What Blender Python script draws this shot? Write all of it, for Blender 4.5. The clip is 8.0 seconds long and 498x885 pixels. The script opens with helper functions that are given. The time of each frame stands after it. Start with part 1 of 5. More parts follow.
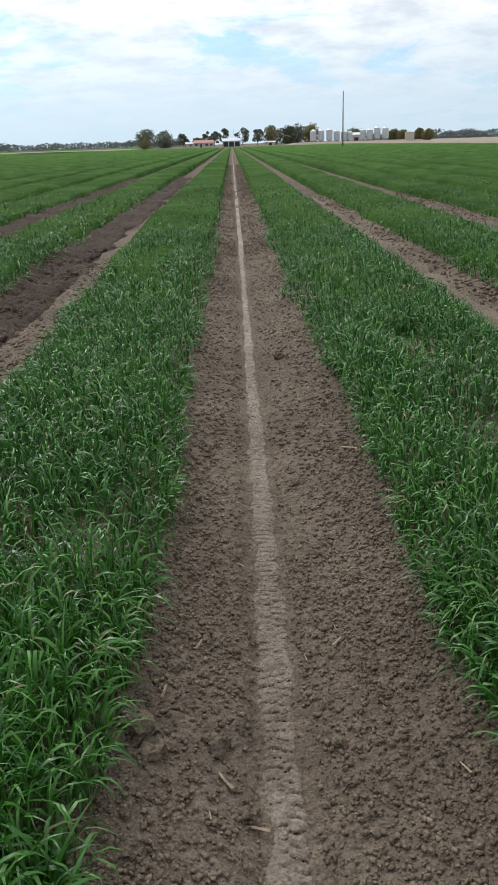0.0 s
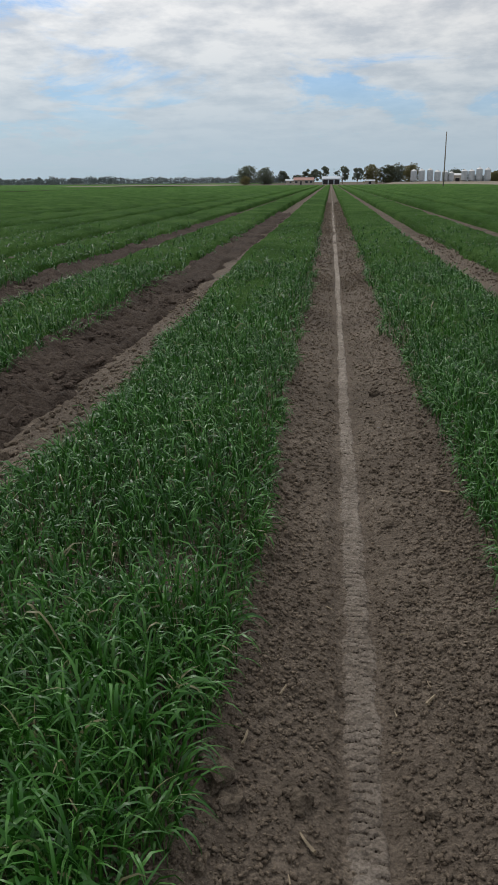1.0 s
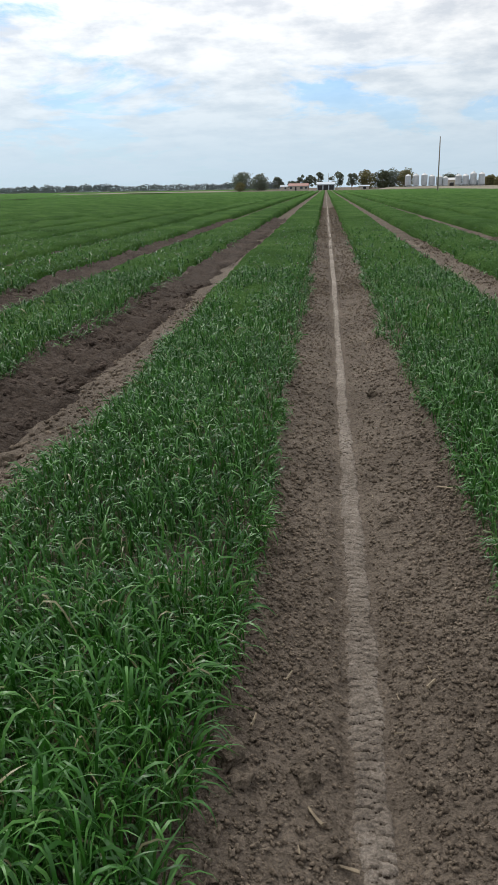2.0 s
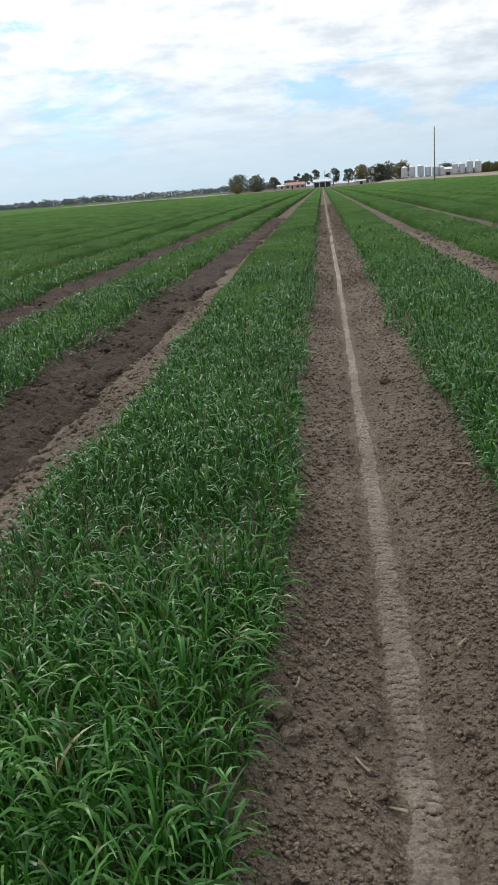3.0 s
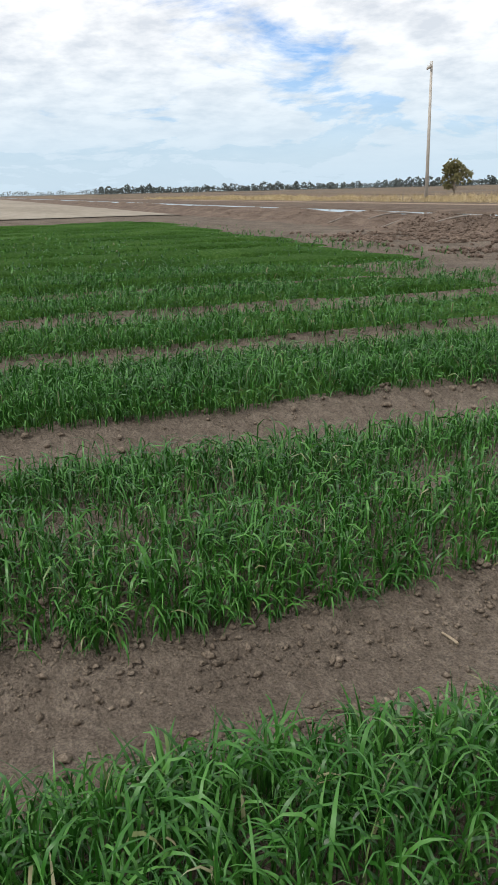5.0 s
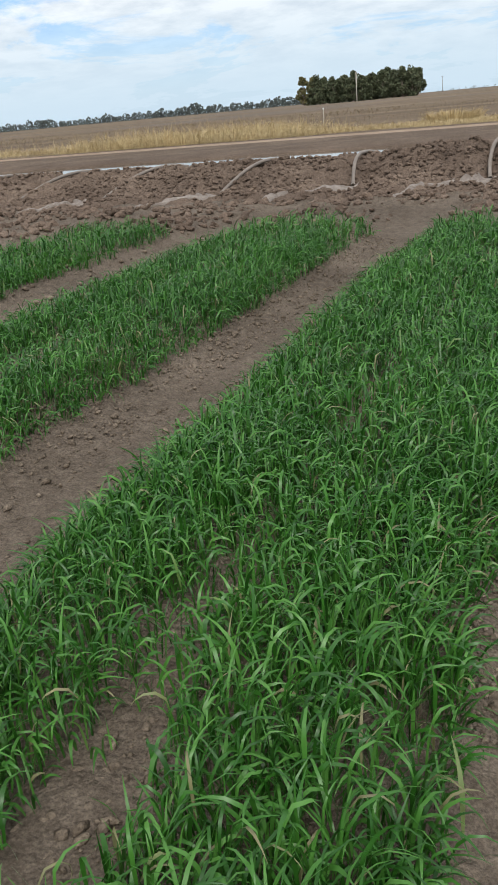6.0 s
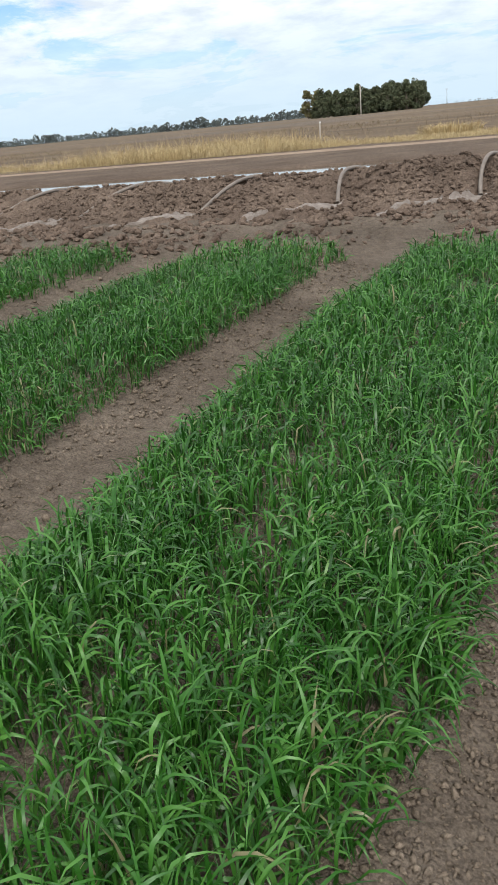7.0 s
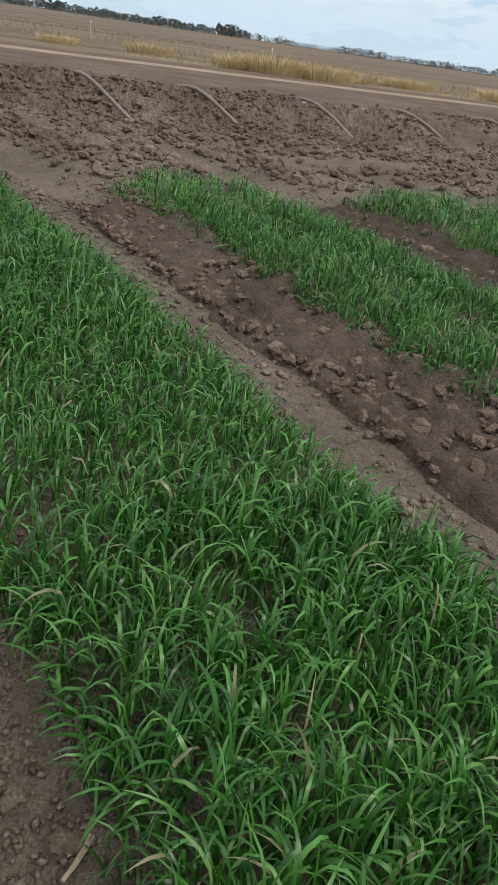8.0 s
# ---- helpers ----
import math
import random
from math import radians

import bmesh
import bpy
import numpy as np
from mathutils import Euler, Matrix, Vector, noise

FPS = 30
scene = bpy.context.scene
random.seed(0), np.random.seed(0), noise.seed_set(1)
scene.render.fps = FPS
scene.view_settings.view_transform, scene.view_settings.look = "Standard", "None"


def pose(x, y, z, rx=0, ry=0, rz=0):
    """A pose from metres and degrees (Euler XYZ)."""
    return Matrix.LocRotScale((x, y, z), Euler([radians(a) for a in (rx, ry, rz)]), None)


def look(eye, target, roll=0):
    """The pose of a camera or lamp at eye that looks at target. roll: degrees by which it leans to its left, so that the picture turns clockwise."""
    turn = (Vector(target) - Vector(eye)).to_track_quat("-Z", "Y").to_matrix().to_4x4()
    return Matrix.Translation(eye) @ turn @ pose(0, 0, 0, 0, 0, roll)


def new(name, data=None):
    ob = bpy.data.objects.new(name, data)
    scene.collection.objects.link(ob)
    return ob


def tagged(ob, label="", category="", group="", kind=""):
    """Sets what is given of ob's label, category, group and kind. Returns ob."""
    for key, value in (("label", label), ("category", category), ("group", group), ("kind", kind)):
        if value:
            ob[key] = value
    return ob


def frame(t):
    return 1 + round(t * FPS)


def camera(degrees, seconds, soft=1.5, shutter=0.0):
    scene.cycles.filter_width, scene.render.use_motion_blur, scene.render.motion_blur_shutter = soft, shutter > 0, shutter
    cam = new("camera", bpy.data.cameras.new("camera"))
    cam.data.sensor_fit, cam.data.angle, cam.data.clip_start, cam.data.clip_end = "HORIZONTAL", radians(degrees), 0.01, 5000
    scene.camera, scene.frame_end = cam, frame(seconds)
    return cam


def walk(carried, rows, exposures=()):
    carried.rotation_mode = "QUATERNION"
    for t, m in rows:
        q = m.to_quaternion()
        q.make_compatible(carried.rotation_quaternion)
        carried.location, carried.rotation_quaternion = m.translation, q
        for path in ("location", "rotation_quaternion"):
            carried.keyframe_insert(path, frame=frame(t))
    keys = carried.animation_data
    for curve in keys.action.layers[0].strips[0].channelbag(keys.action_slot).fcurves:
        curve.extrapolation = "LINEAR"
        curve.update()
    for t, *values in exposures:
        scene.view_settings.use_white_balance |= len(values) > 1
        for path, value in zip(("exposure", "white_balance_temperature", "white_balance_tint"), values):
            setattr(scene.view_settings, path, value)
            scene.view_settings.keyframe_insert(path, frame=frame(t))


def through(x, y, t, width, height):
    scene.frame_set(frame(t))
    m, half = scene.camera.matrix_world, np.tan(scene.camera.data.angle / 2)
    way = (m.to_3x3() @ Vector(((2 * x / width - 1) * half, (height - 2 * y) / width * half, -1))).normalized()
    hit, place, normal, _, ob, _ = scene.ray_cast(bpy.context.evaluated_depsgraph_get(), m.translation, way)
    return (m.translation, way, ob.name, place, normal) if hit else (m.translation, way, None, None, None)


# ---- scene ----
cam = camera(34.5, 8.0, soft=1.0)
PATH = [
    (0, (-0.082, 0.676, 1.468), (-0.064, 2.55, 0.769), -1.8),
    (0.5, (-0.137, 0.709, 1.464), (-0.304, 2.591, 0.809), 1.7),
    (1, (-0.128, 0.76, 1.445), (-0.317, 2.653, 0.828), -0.5),
    (1.2, (-0.123, 0.772, 1.444), (-0.304, 2.668, 0.833), -0.9),
    (2.3, (-0.163, 0.575, 1.444), (-0.350, 2.473, 0.841), -1.2),
    (2.5, (-0.178, 0.525, 1.437), (-0.383, 2.42, 0.831), -3.2),
    (3, (-0.182, 0.505, 1.432), (-0.393, 2.401, 0.834), -4.6),
    (3.5, (-0.149, 0.592, 1.45), (-0.188, 2.508, 0.878), -2.6),
    (3.8, (-0.03, 0.61, 1.462), (0.254, 2.497, 0.864), -2.7),
    (4, (0.043, 0.564, 1.504), (0.715, 2.353, 0.914), 0.2),
    (4.2, (0.157, 0.637, 1.516), (1.218, 2.234, 0.947), 3.0),
    (5.3, (0.327, 1.304, 1.301), (1.759, 0.082, 0.626), -4.9),
    (5.5, (0.253, 1.22, 1.321), (1.449, -0.217, 0.611), -6.8),
    (6, (0.298, 0.913, 1.309), (1.076, -0.763, 0.543), -5.3),
    (6.5, (0.22, 0.522, 1.316), (0.993, -1.175, 0.593), -6.0),
    (7, (0.201, 0.123, 1.296), (0.996, -1.558, 0.558), -5.6),
    (7.2, (0.13, 0.092, 1.299), (0.657, -1.683, 0.544), -2.1),
    (7.3, (0.117, 0.095, 1.303), (0.334, -1.743, 0.546), -0.2),
    (7.5, (0.013, -0.046, 1.330), (-0.228, -1.881, 0.581), 1.3),
    (7.7, (-0.012, -0.161, 1.320), (-0.518, -1.938, 0.560), 2.1),
    (7.8, (-0.012, -0.23, 1.325), (-0.636, -1.946, 0.508), 3.9),
    (8, (-0.014, -0.41, 1.345), (-0.985, -1.907, 0.456), 8.5),
]

walk(cam, [(t, look(eye, target, roll)) for t, eye, target, roll in PATH],
     exposures=[(0, -0.05), (0.5, -0.35), (0.9, -0.66), (1.2, -0.72), (1.8, -0.4), (2.4, -0.14), (3.7, -0.18), (4.1, -0.12), (5.3, 0.0), (6.5, 0.02), (7.0, 0.14), (7.5, -0.10), (7.8, -0.28), (8, -0.02)])


# ---------------------------------------------------------------- light
SUN_HEAD, SUN_UP = 335.0, 48.0          # compass heading and height of the sun, degrees

world = bpy.data.worlds.new("sky")
scene.world = world
world.use_nodes = True
wn = world.node_tree
wn.nodes.clear()


def wnode(kind, **values):
    n = wn.nodes.new(kind)
    for key, v in values.items():
        n.inputs[key].default_value = v
    return n


sky = wn.nodes.new("ShaderNodeTexSky")
sky.sky_type, sky.sun_disc = "NISHITA", False
sky.sun_elevation, sky.sun_rotation = radians(SUN_UP), radians(SUN_HEAD)
sky.air_density, sky.dust_density, sky.ozone_density = 1.0, 1.2, 2.0
blue = wnode("ShaderNodeVectorMath")
blue.operation = "MULTIPLY"
blue.inputs[1].default_value = (0.062, 0.110, 0.165)
wn.links.new(sky.outputs[0], blue.inputs[0])
coord = wn.nodes.new("ShaderNodeTexCoord")
split = wn.nodes.new("ShaderNodeSeparateXYZ")
wn.links.new(coord.outputs["Generated"], split.inputs[0])


def wmath(op, a, b=0.0, clamp=False):
    n = wn.nodes.new("ShaderNodeMath")
    n.operation, n.use_clamp = op, clamp
    for k, v in enumerate((a, b)):
        if isinstance(v, (int, float)):
            n.inputs[k].default_value = v
        else:
            wn.links.new(v, n.inputs[k])
    return n.outputs[0]


up = wmath("MAXIMUM", split.outputs["Z"], 0.0)
lift = wmath("ADD", up, 0.20)
flat = wn.nodes.new("ShaderNodeCombineXYZ")
wn.links.new(wmath("DIVIDE", split.outputs["X"], lift), flat.inputs["X"])
wn.links.new(wmath("DIVIDE", split.outputs["Y"], lift), flat.inputs["Y"])
flat.inputs["Z"].default_value = 3.7
cloud = wnode("ShaderNodeTexNoise", Scale=1.55, Detail=9.0, Roughness=0.62, Distortion=0.35)
wn.links.new(flat.outputs[0], cloud.inputs["Vector"])
mottle = wnode("ShaderNodeTexNoise", Scale=4.6, Detail=7.0, Roughness=0.6)
wn.links.new(flat.outputs[0], mottle.inputs["Vector"])
cover = wn.nodes.new("ShaderNodeMapRange")
cover.interpolation_type = "SMOOTHSTEP"
cover.inputs["From Min"].default_value, cover.inputs["From Max"].default_value = 0.315, 0.480
wn.links.new(cloud.outputs["Fac"], cover.inputs["Value"])
shade = wn.nodes.new("ShaderNodeValToRGB")
shade.color_ramp.elements[0].position, shade.color_ramp.elements[0].color = 0.36, (0.74, 0.79, 0.86, 1)
shade.color_ramp.elements[1].position, shade.color_ramp.elements[1].color = 0.60, (1.12, 1.13, 1.14, 1)
wn.links.new(mottle.outputs["Fac"], shade.inputs[0])
haze = wn.nodes.new("ShaderNodeMapRange")
haze.interpolation_type = "SMOOTHSTEP"
haze.inputs["From Min"].default_value, haze.inputs["From Max"].default_value = 0.0, 0.20
wn.links.new(up, haze.inputs["Value"])
veil = wn.nodes.new("ShaderNodeMix")
veil.data_type = "RGBA"
wn.links.new(haze.outputs[0], veil.inputs["Factor"])
veil.inputs["A"].default_value = (0.64, 0.79, 0.91, 1)
wn.links.new(shade.outputs[0], veil.inputs["B"])
thick = wmath("MAXIMUM", cover.outputs[0], wmath("SUBTRACT", 0.92, wmath("MULTIPLY", haze.outputs[0], 0.92)))
towards = wn.nodes.new("ShaderNodeVectorMath")
towards.operation = "DOT_PRODUCT"
wn.links.new(coord.outputs["Generated"], towards.inputs[0])
towards.inputs[1].default_value = (math.sin(radians(SUN_HEAD)) * math.cos(radians(SUN_UP)), math.cos(radians(SUN_HEAD)) * math.cos(radians(SUN_UP)), math.sin(radians(SUN_UP)))
glow = wmath("ADD", 1.0, wmath("MULTIPLY", wmath("POWER", wmath("MAXIMUM", towards.outputs["Value"], 0.0), 6.0), 1.25))
lit = wn.nodes.new("ShaderNodeVectorMath")
lit.operation = "SCALE"
wn.links.new(veil.outputs["Result"], lit.inputs[0])
wn.links.new(glow, lit.inputs["Scale"])
mixed = wn.nodes.new("ShaderNodeMix")
mixed.data_type = "RGBA"
wn.links.new(thick, mixed.inputs["Factor"])
wn.links.new(blue.outputs[0], mixed.inputs["A"])
wn.links.new(lit.outputs[0], mixed.inputs["B"])
back = wn.nodes.new("ShaderNodeBackground")
back.inputs["Strength"].default_value = 1.0
wn.links.new(mixed.outputs["Result"], back.inputs["Color"])
wout = wn.nodes.new("ShaderNodeOutputWorld")
wn.links.new(back.outputs[0], wout.inputs["Surface"])

lamp = bpy.data.lights.new("sun", "SUN")
lamp.energy, lamp.angle, lamp.color = 1.65, radians(12), (1.0, 0.96, 0.90)
sun = new("sun", lamp)
a, b = radians(SUN_HEAD), radians(SUN_UP)
sun.matrix_world = look((30 * math.sin(a), 30 * math.cos(a), 40), (0, 0, 40 - 30 * math.tan(b)))


# ---------------------------------------------------------------- materials
class Nodes:
    """A material's node tree with short ways to add and link nodes."""

    def __init__(self, name):
        self.mat = bpy.data.materials.new(name)
        self.mat.use_nodes = True
        self.tree = self.mat.node_tree
        self.bsdf = self.tree.nodes["Principled BSDF"]
        self.out = self.tree.nodes["Material Output"]

    def add(self, kind, **values):
        n = self.tree.nodes.new(kind)
        for key, v in values.items():
            self.plug(v, n.inputs[key.replace("_", " ")])
        return n

    def plug(self, v, socket):
        if isinstance(v, bpy.types.NodeSocket):
            self.tree.links.new(v, socket)
        else:
            socket.default_value = v

    def place(self):
        return self.add("ShaderNodeNewGeometry").outputs["Position"]

    def noise(self, scale, detail=4.0, rough=0.55, vector=None):
        n = self.add("ShaderNodeTexNoise", Scale=scale, Detail=detail, Roughness=rough)
        self.plug(vector or self.place(), n.inputs["Vector"])
        return n.outputs["Fac"]

    def cells(self, scale, vector=None, feature="F1"):
        n = self.add("ShaderNodeTexVoronoi", Scale=scale)
        n.feature = feature
        self.plug(vector or self.place(), n.inputs["Vector"])
        return n.outputs["Distance"]

    def ramp(self, fac, *stops):
        n = self.add("ShaderNodeValToRGB")
        els = n.color_ramp.elements
        while len(els) < len(stops):
            els.new(0.5)
        for e, (p, c) in zip(els, stops):
            e.position, e.color = p, (*c, 1)
        self.plug(fac, n.inputs[0])
        return n.outputs[0]

    def math(self, op, x, y=0.0, clamp=False):
        n = self.add("ShaderNodeMath")
        n.operation, n.use_clamp = op, clamp
        self.plug(x, n.inputs[0])
        self.plug(y, n.inputs[1])
        return n.outputs[0]

    def mix(self, fac, x, y, blend="MIX"):
        n = self.add("ShaderNodeMix")
        n.data_type, n.blend_type = "RGBA", blend
        for v, key in ((fac, "Factor"), (x, "A"), (y, "B")):
            if isinstance(v, tuple) and len(v) == 3:
                v = (*v, 1)
            self.plug(v, n.inputs[key] if key == "Factor" else n.inputs[{"A": 6, "B": 7}[key]])
        return n.outputs[2]

    def bump(self, height, strength, distance, under=None):
        n = self.add("ShaderNodeBump", Strength=strength, Distance=distance, Height=height)
        if under:
            self.plug(under, n.inputs["Normal"])
        return n.outputs[0]

    def done(self, colour, rough=0.9, normal=None, metal=0.0, spec=0.3):
        if isinstance(colour, tuple) and len(colour) == 3:
            colour = (*colour, 1)
        self.plug(colour, self.bsdf.inputs["Base Color"])
        self.plug(rough, self.bsdf.inputs["Roughness"])
        self.bsdf.inputs["Metallic"].default_value = metal
        self.bsdf.inputs["Specular IOR Level"].default_value = spec
        if normal:
            self.plug(normal, self.bsdf.inputs["Normal"])
        return self.mat


def soil(name, dark, mid, pale, crumb=1.0, lumps=False, dry=None):
    m = Nodes(name)
    wide, fine = m.noise(0.9, 3.0), m.noise(16.0, 7.0, 0.7)
    base = m.ramp(m.math("ADD", m.math("MULTIPLY", wide, 0.45), m.math("MULTIPLY", fine, 0.55)), (0.34, dark), (0.5, mid), (0.66, pale))
    specks = m.noise(120.0, 3.0, 0.65)
    base = m.mix(0.6, base, m.ramp(specks, (0.34, (0.25, 0.24, 0.23)), (0.64, (0.76, 0.74, 0.71))), "OVERLAY")
    if dry:                # bleached further along y, in patches
        along = m.add("ShaderNodeSeparateXYZ", Vector=m.place()).outputs["Y"]
        reach = m.math("ADD", along, m.math("MULTIPLY", m.math("SUBTRACT", m.noise(1.7, 4.0, 0.7), 0.5), 5.0))
        k = m.math("DIVIDE", m.math("SUBTRACT", reach, dry[0]), dry[1] - dry[0], True)
        base = m.mix(1.0, base, m.ramp(k, (0.0, (0.95, 0.95, 0.95)), (1.0, (1.42, 1.46, 1.50))), "MULTIPLY")
    if lumps:
        one = m.add("ShaderNodeNewGeometry").outputs["Random Per Island"]
        base = m.mix(1.0, base, m.ramp(one, (0.0, (0.78, 0.77, 0.76)), (0.7, (1.0, 1.0, 1.0)), (1.0, (1.14, 1.13, 1.12))), "MULTIPLY")
    warp = m.add("ShaderNodeVectorMath")
    warp.operation = "MULTIPLY_ADD"
    wob = m.add("ShaderNodeTexNoise", Scale=25.0, Detail=3.0)
    m.plug(m.place(), wob.inputs["Vector"])
    m.plug(wob.outputs["Color"], warp.inputs[0])
    warp.inputs[1].default_value = (0.007, 0.007, 0.007)
    m.plug(m.place(), warp.inputs[2])
    v = warp.outputs[0]
    h = m.math("MULTIPLY", m.math("SUBTRACT", 0.7, m.cells(34.0, v)), 1.0)
    h = m.math("ADD", h, m.math("MULTIPLY", m.math("SUBTRACT", 0.7, m.cells(80.0, v)), 0.3))
    h = m.math("ADD", h, m.math("MULTIPLY", m.noise(40.0, 6.0, 0.65), 1.8))
    return m.done(base, 0.95, m.bump(h, 0.8 * crumb, 0.020), spec=0.15)


SOIL = soil("furrow soil", (0.084, 0.068, 0.053), (0.136, 0.110, 0.087), (0.208, 0.172, 0.138))
CLOD = soil("clod soil", (0.118, 0.094, 0.072), (0.186, 0.150, 0.116), (0.272, 0.225, 0.178), 0.8, True)
LONE_CLOD = soil("lone clod soil", (0.084, 0.067, 0.052), (0.132, 0.107, 0.083), (0.190, 0.157, 0.124), 0.7)
BANK_LUMP = soil("loose bank clods", (0.092, 0.067, 0.052), (0.150, 0.112, 0.088), (0.228, 0.175, 0.138), 0.8, True)
BANK = soil("turned bank soil", (0.086, 0.063, 0.049), (0.142, 0.106, 0.083), (0.218, 0.167, 0.132))


def silt(name, dark, pale):
    m = Nodes(name)
    fine = m.noise(22.0, 6.0, 0.65)
    base = m.ramp(m.math("ADD", m.math("MULTIPLY", m.noise(4.0, 5.0, 0.65), 0.6), m.math("MULTIPLY", fine, 0.4)), (0.40, dark), (0.60, pale))
    crack = m.add("ShaderNodeTexVoronoi", Scale=17.0)
    crack.feature = "DISTANCE_TO_EDGE"
    m.plug(m.place(), crack.inputs["Vector"])
    gap = m.ramp(crack.outputs["Distance"], (0.0, (0.35, 0.33, 0.31)), (0.05, (1, 1, 1)))
    base = m.mix(m.ramp(m.noise(3.0, 2.0), (0.45, (0, 0, 0)), (0.6, (0.8, 0.8, 0.8))), base, m.mix(1.0, base, gap, "MULTIPLY"))
    n = m.bump(m.noise(45.0, 6.0, 0.75), 0.9, 0.014)
    n = m.bump(crack.outputs["Distance"], 0.3, 0.008, n)
    return m.done(base, 0.85, n, spec=0.3)


SILT = soil("drying silt", (0.130, 0.107, 0.086), (0.205, 0.173, 0.144), (0.310, 0.270, 0.230), 0.9, dry=(2.6, 8.5))
# damp furrow soil; on the tyre track it paints the shade in cracks
DAMP_AND_SHADE = soil("damp soil and crack shade", (0.044, 0.033, 0.026), (0.072, 0.055, 0.044), (0.112, 0.087, 0.070), 1.25)
DAMP_LUMP = soil("damp dark clods", (0.050, 0.038, 0.031), (0.084, 0.064, 0.052), (0.130, 0.101, 0.083), 0.8, True)
SIDE_SILT = soil("brown furrow silt", (0.096, 0.077, 0.060), (0.150, 0.122, 0.096), (0.228, 0.190, 0.154), 1.0)
PRINT = soil("pressed furrow soil", (0.097, 0.077, 0.059), (0.152, 0.123, 0.095), (0.220, 0.182, 0.144), 0.8)
TRICKLE = silt("pale wet silt", (0.17, 0.140, 0.118), (0.29, 0.250, 0.220))


def leafy(name, dark, mid, light, dry, dry_from, rough=0.42, through=0.22, spec=0.5):
    """Blades that differ one by one; a few are dry."""
    m = Nodes(name)
    rnd = m.add("ShaderNodeNewGeometry").outputs["Random Per Island"]
    base = m.ramp(rnd, (0.0, dark), (0.45, mid), (dry_from - 0.01, light), (dry_from, dry))
    wide = m.noise(1.3, 3.0)
    base = m.mix(0.55, base, m.ramp(wide, (0.35, (0.40, 0.42, 0.42)), (0.65, (0.60, 0.58, 0.52))), "OVERLAY")
    m.done(base, rough, spec=spec)
    thin = m.add("ShaderNodeBsdfTranslucent", Color=base)
    both = m.add("ShaderNodeMixShader", Fac=through)
    m.tree.links.new(m.bsdf.outputs[0], both.inputs[1])
    m.tree.links.new(thin.outputs[0], both.inputs[2])
    m.tree.links.new(both.outputs[0], m.out.inputs["Surface"])
    return m.mat


WHEAT = leafy("wheat leaf", (0.011, 0.061, 0.005), (0.030, 0.128, 0.013), (0.082, 0.220, 0.040), (0.20, 0.19, 0.10), 0.985, 0.40, 0.15, 0.42)
STRAW_GRASS = leafy("dry grass", (0.32, 0.24, 0.125), (0.45, 0.345, 0.185), (0.58, 0.465, 0.27), (0.55, 0.45, 0.28), 0.9, 0.7, 0.2, 0.2)
# farm trees: leaf colour paled and greyed to hold the haze of their distance
HAZED_GUM = leafy("haze-paled gum foliage", (0.105, 0.126, 0.100), (0.145, 0.170, 0.132), (0.188, 0.212, 0.155), (0.12, 0.12, 0.08), 0.93, 0.6, 0.45, 0.3)
PINE = leafy("dark plantation foliage", (0.052, 0.064, 0.036), (0.080, 0.096, 0.052), (0.115, 0.128, 0.070), (0.11, 0.10, 0.06), 0.95, 0.65, 0.08, 0.25)
OLIVE = leafy("olive foliage", (0.11, 0.110, 0.050), (0.17, 0.16, 0.075), (0.24, 0.215, 0.10), (0.20, 0.16, 0.07), 0.9, 0.6, 0.4, 0.25)
BROWN_GRASS = leafy("brown stubble", (0.14, 0.105, 0.070), (0.20, 0.152, 0.100), (0.29, 0.225, 0.150), (0.30, 0.24, 0.16), 0.9, 0.8, 0.15, 0.1)
# blue-grey distance haze mixed into these two leaf colours, more into the second
HAZED_FAR_GUM = leafy("lightly hazed distant gum foliage", (0.066, 0.080, 0.078), (0.088, 0.104, 0.100), (0.112, 0.130, 0.122), (0.11, 0.12, 0.11), 0.95, 0.8, 0.1, 0.1)
HAZED_FAR_LEAF = leafy("haze-paled distant foliage", (0.120, 0.142, 0.158), (0.150, 0.174, 0.186), (0.175, 0.202, 0.208), (0.17, 0.18, 0.18), 0.95, 0.8, 0.05, 0.1)


def plain(name, colour, rough=0.6, metal=0.0, vary=0.25, scale=3.0, spec=0.4):
    m = Nodes(name)
    k = m.ramp(m.math("ADD", m.math("MULTIPLY", m.noise(scale, 4.0), 0.6), m.math("MULTIPLY", m.noise(scale * 14, 4.0), 0.4)),
               (0.3, tuple(c * (1 - vary) for c in colour)), (0.7, tuple(min(1.0, c * (1 + vary)) for c in colour)))
    return m.done(k, rough, m.bump(m.noise(scale * 25, 4.0), 0.25, 0.01), metal, spec)


BARK = plain("grey bark", (0.16, 0.13, 0.10), 0.9, vary=0.4)
POLE_WOOD = plain("weathered pole timber", (0.26, 0.24, 0.22), 0.85, vary=0.3)
PALE_WOOD = plain("pale bleached timber", (0.43, 0.39, 0.34), 0.8, vary=0.2)
STRAW = plain("bleached straw", (0.29, 0.23, 0.155), 0.8, vary=0.4, scale=30)
PIPE = plain("dusty grey siphon pipe", (0.185, 0.155, 0.130), 0.55, vary=0.3, scale=6)
STEEL = plain("galvanised steel", (0.47, 0.50, 0.53), 0.45, 0.3, 0.15, 0.8)
CREAM = plain("cream painted wall", (0.42, 0.38, 0.32), 0.6, vary=0.1)
WHITE = plain("white painted steel", (0.66, 0.66, 0.65), 0.5, vary=0.06)
RED_ROOF = plain("red iron roof", (0.30, 0.14, 0.11), 0.6, vary=0.2)
GREY_ROOF = plain("grey iron roof", (0.42, 0.47, 0.52), 0.45, 0.3, 0.1)
OPENING_SHADE = plain("dark shade of an opening", (0.03, 0.03, 0.032), 0.8)
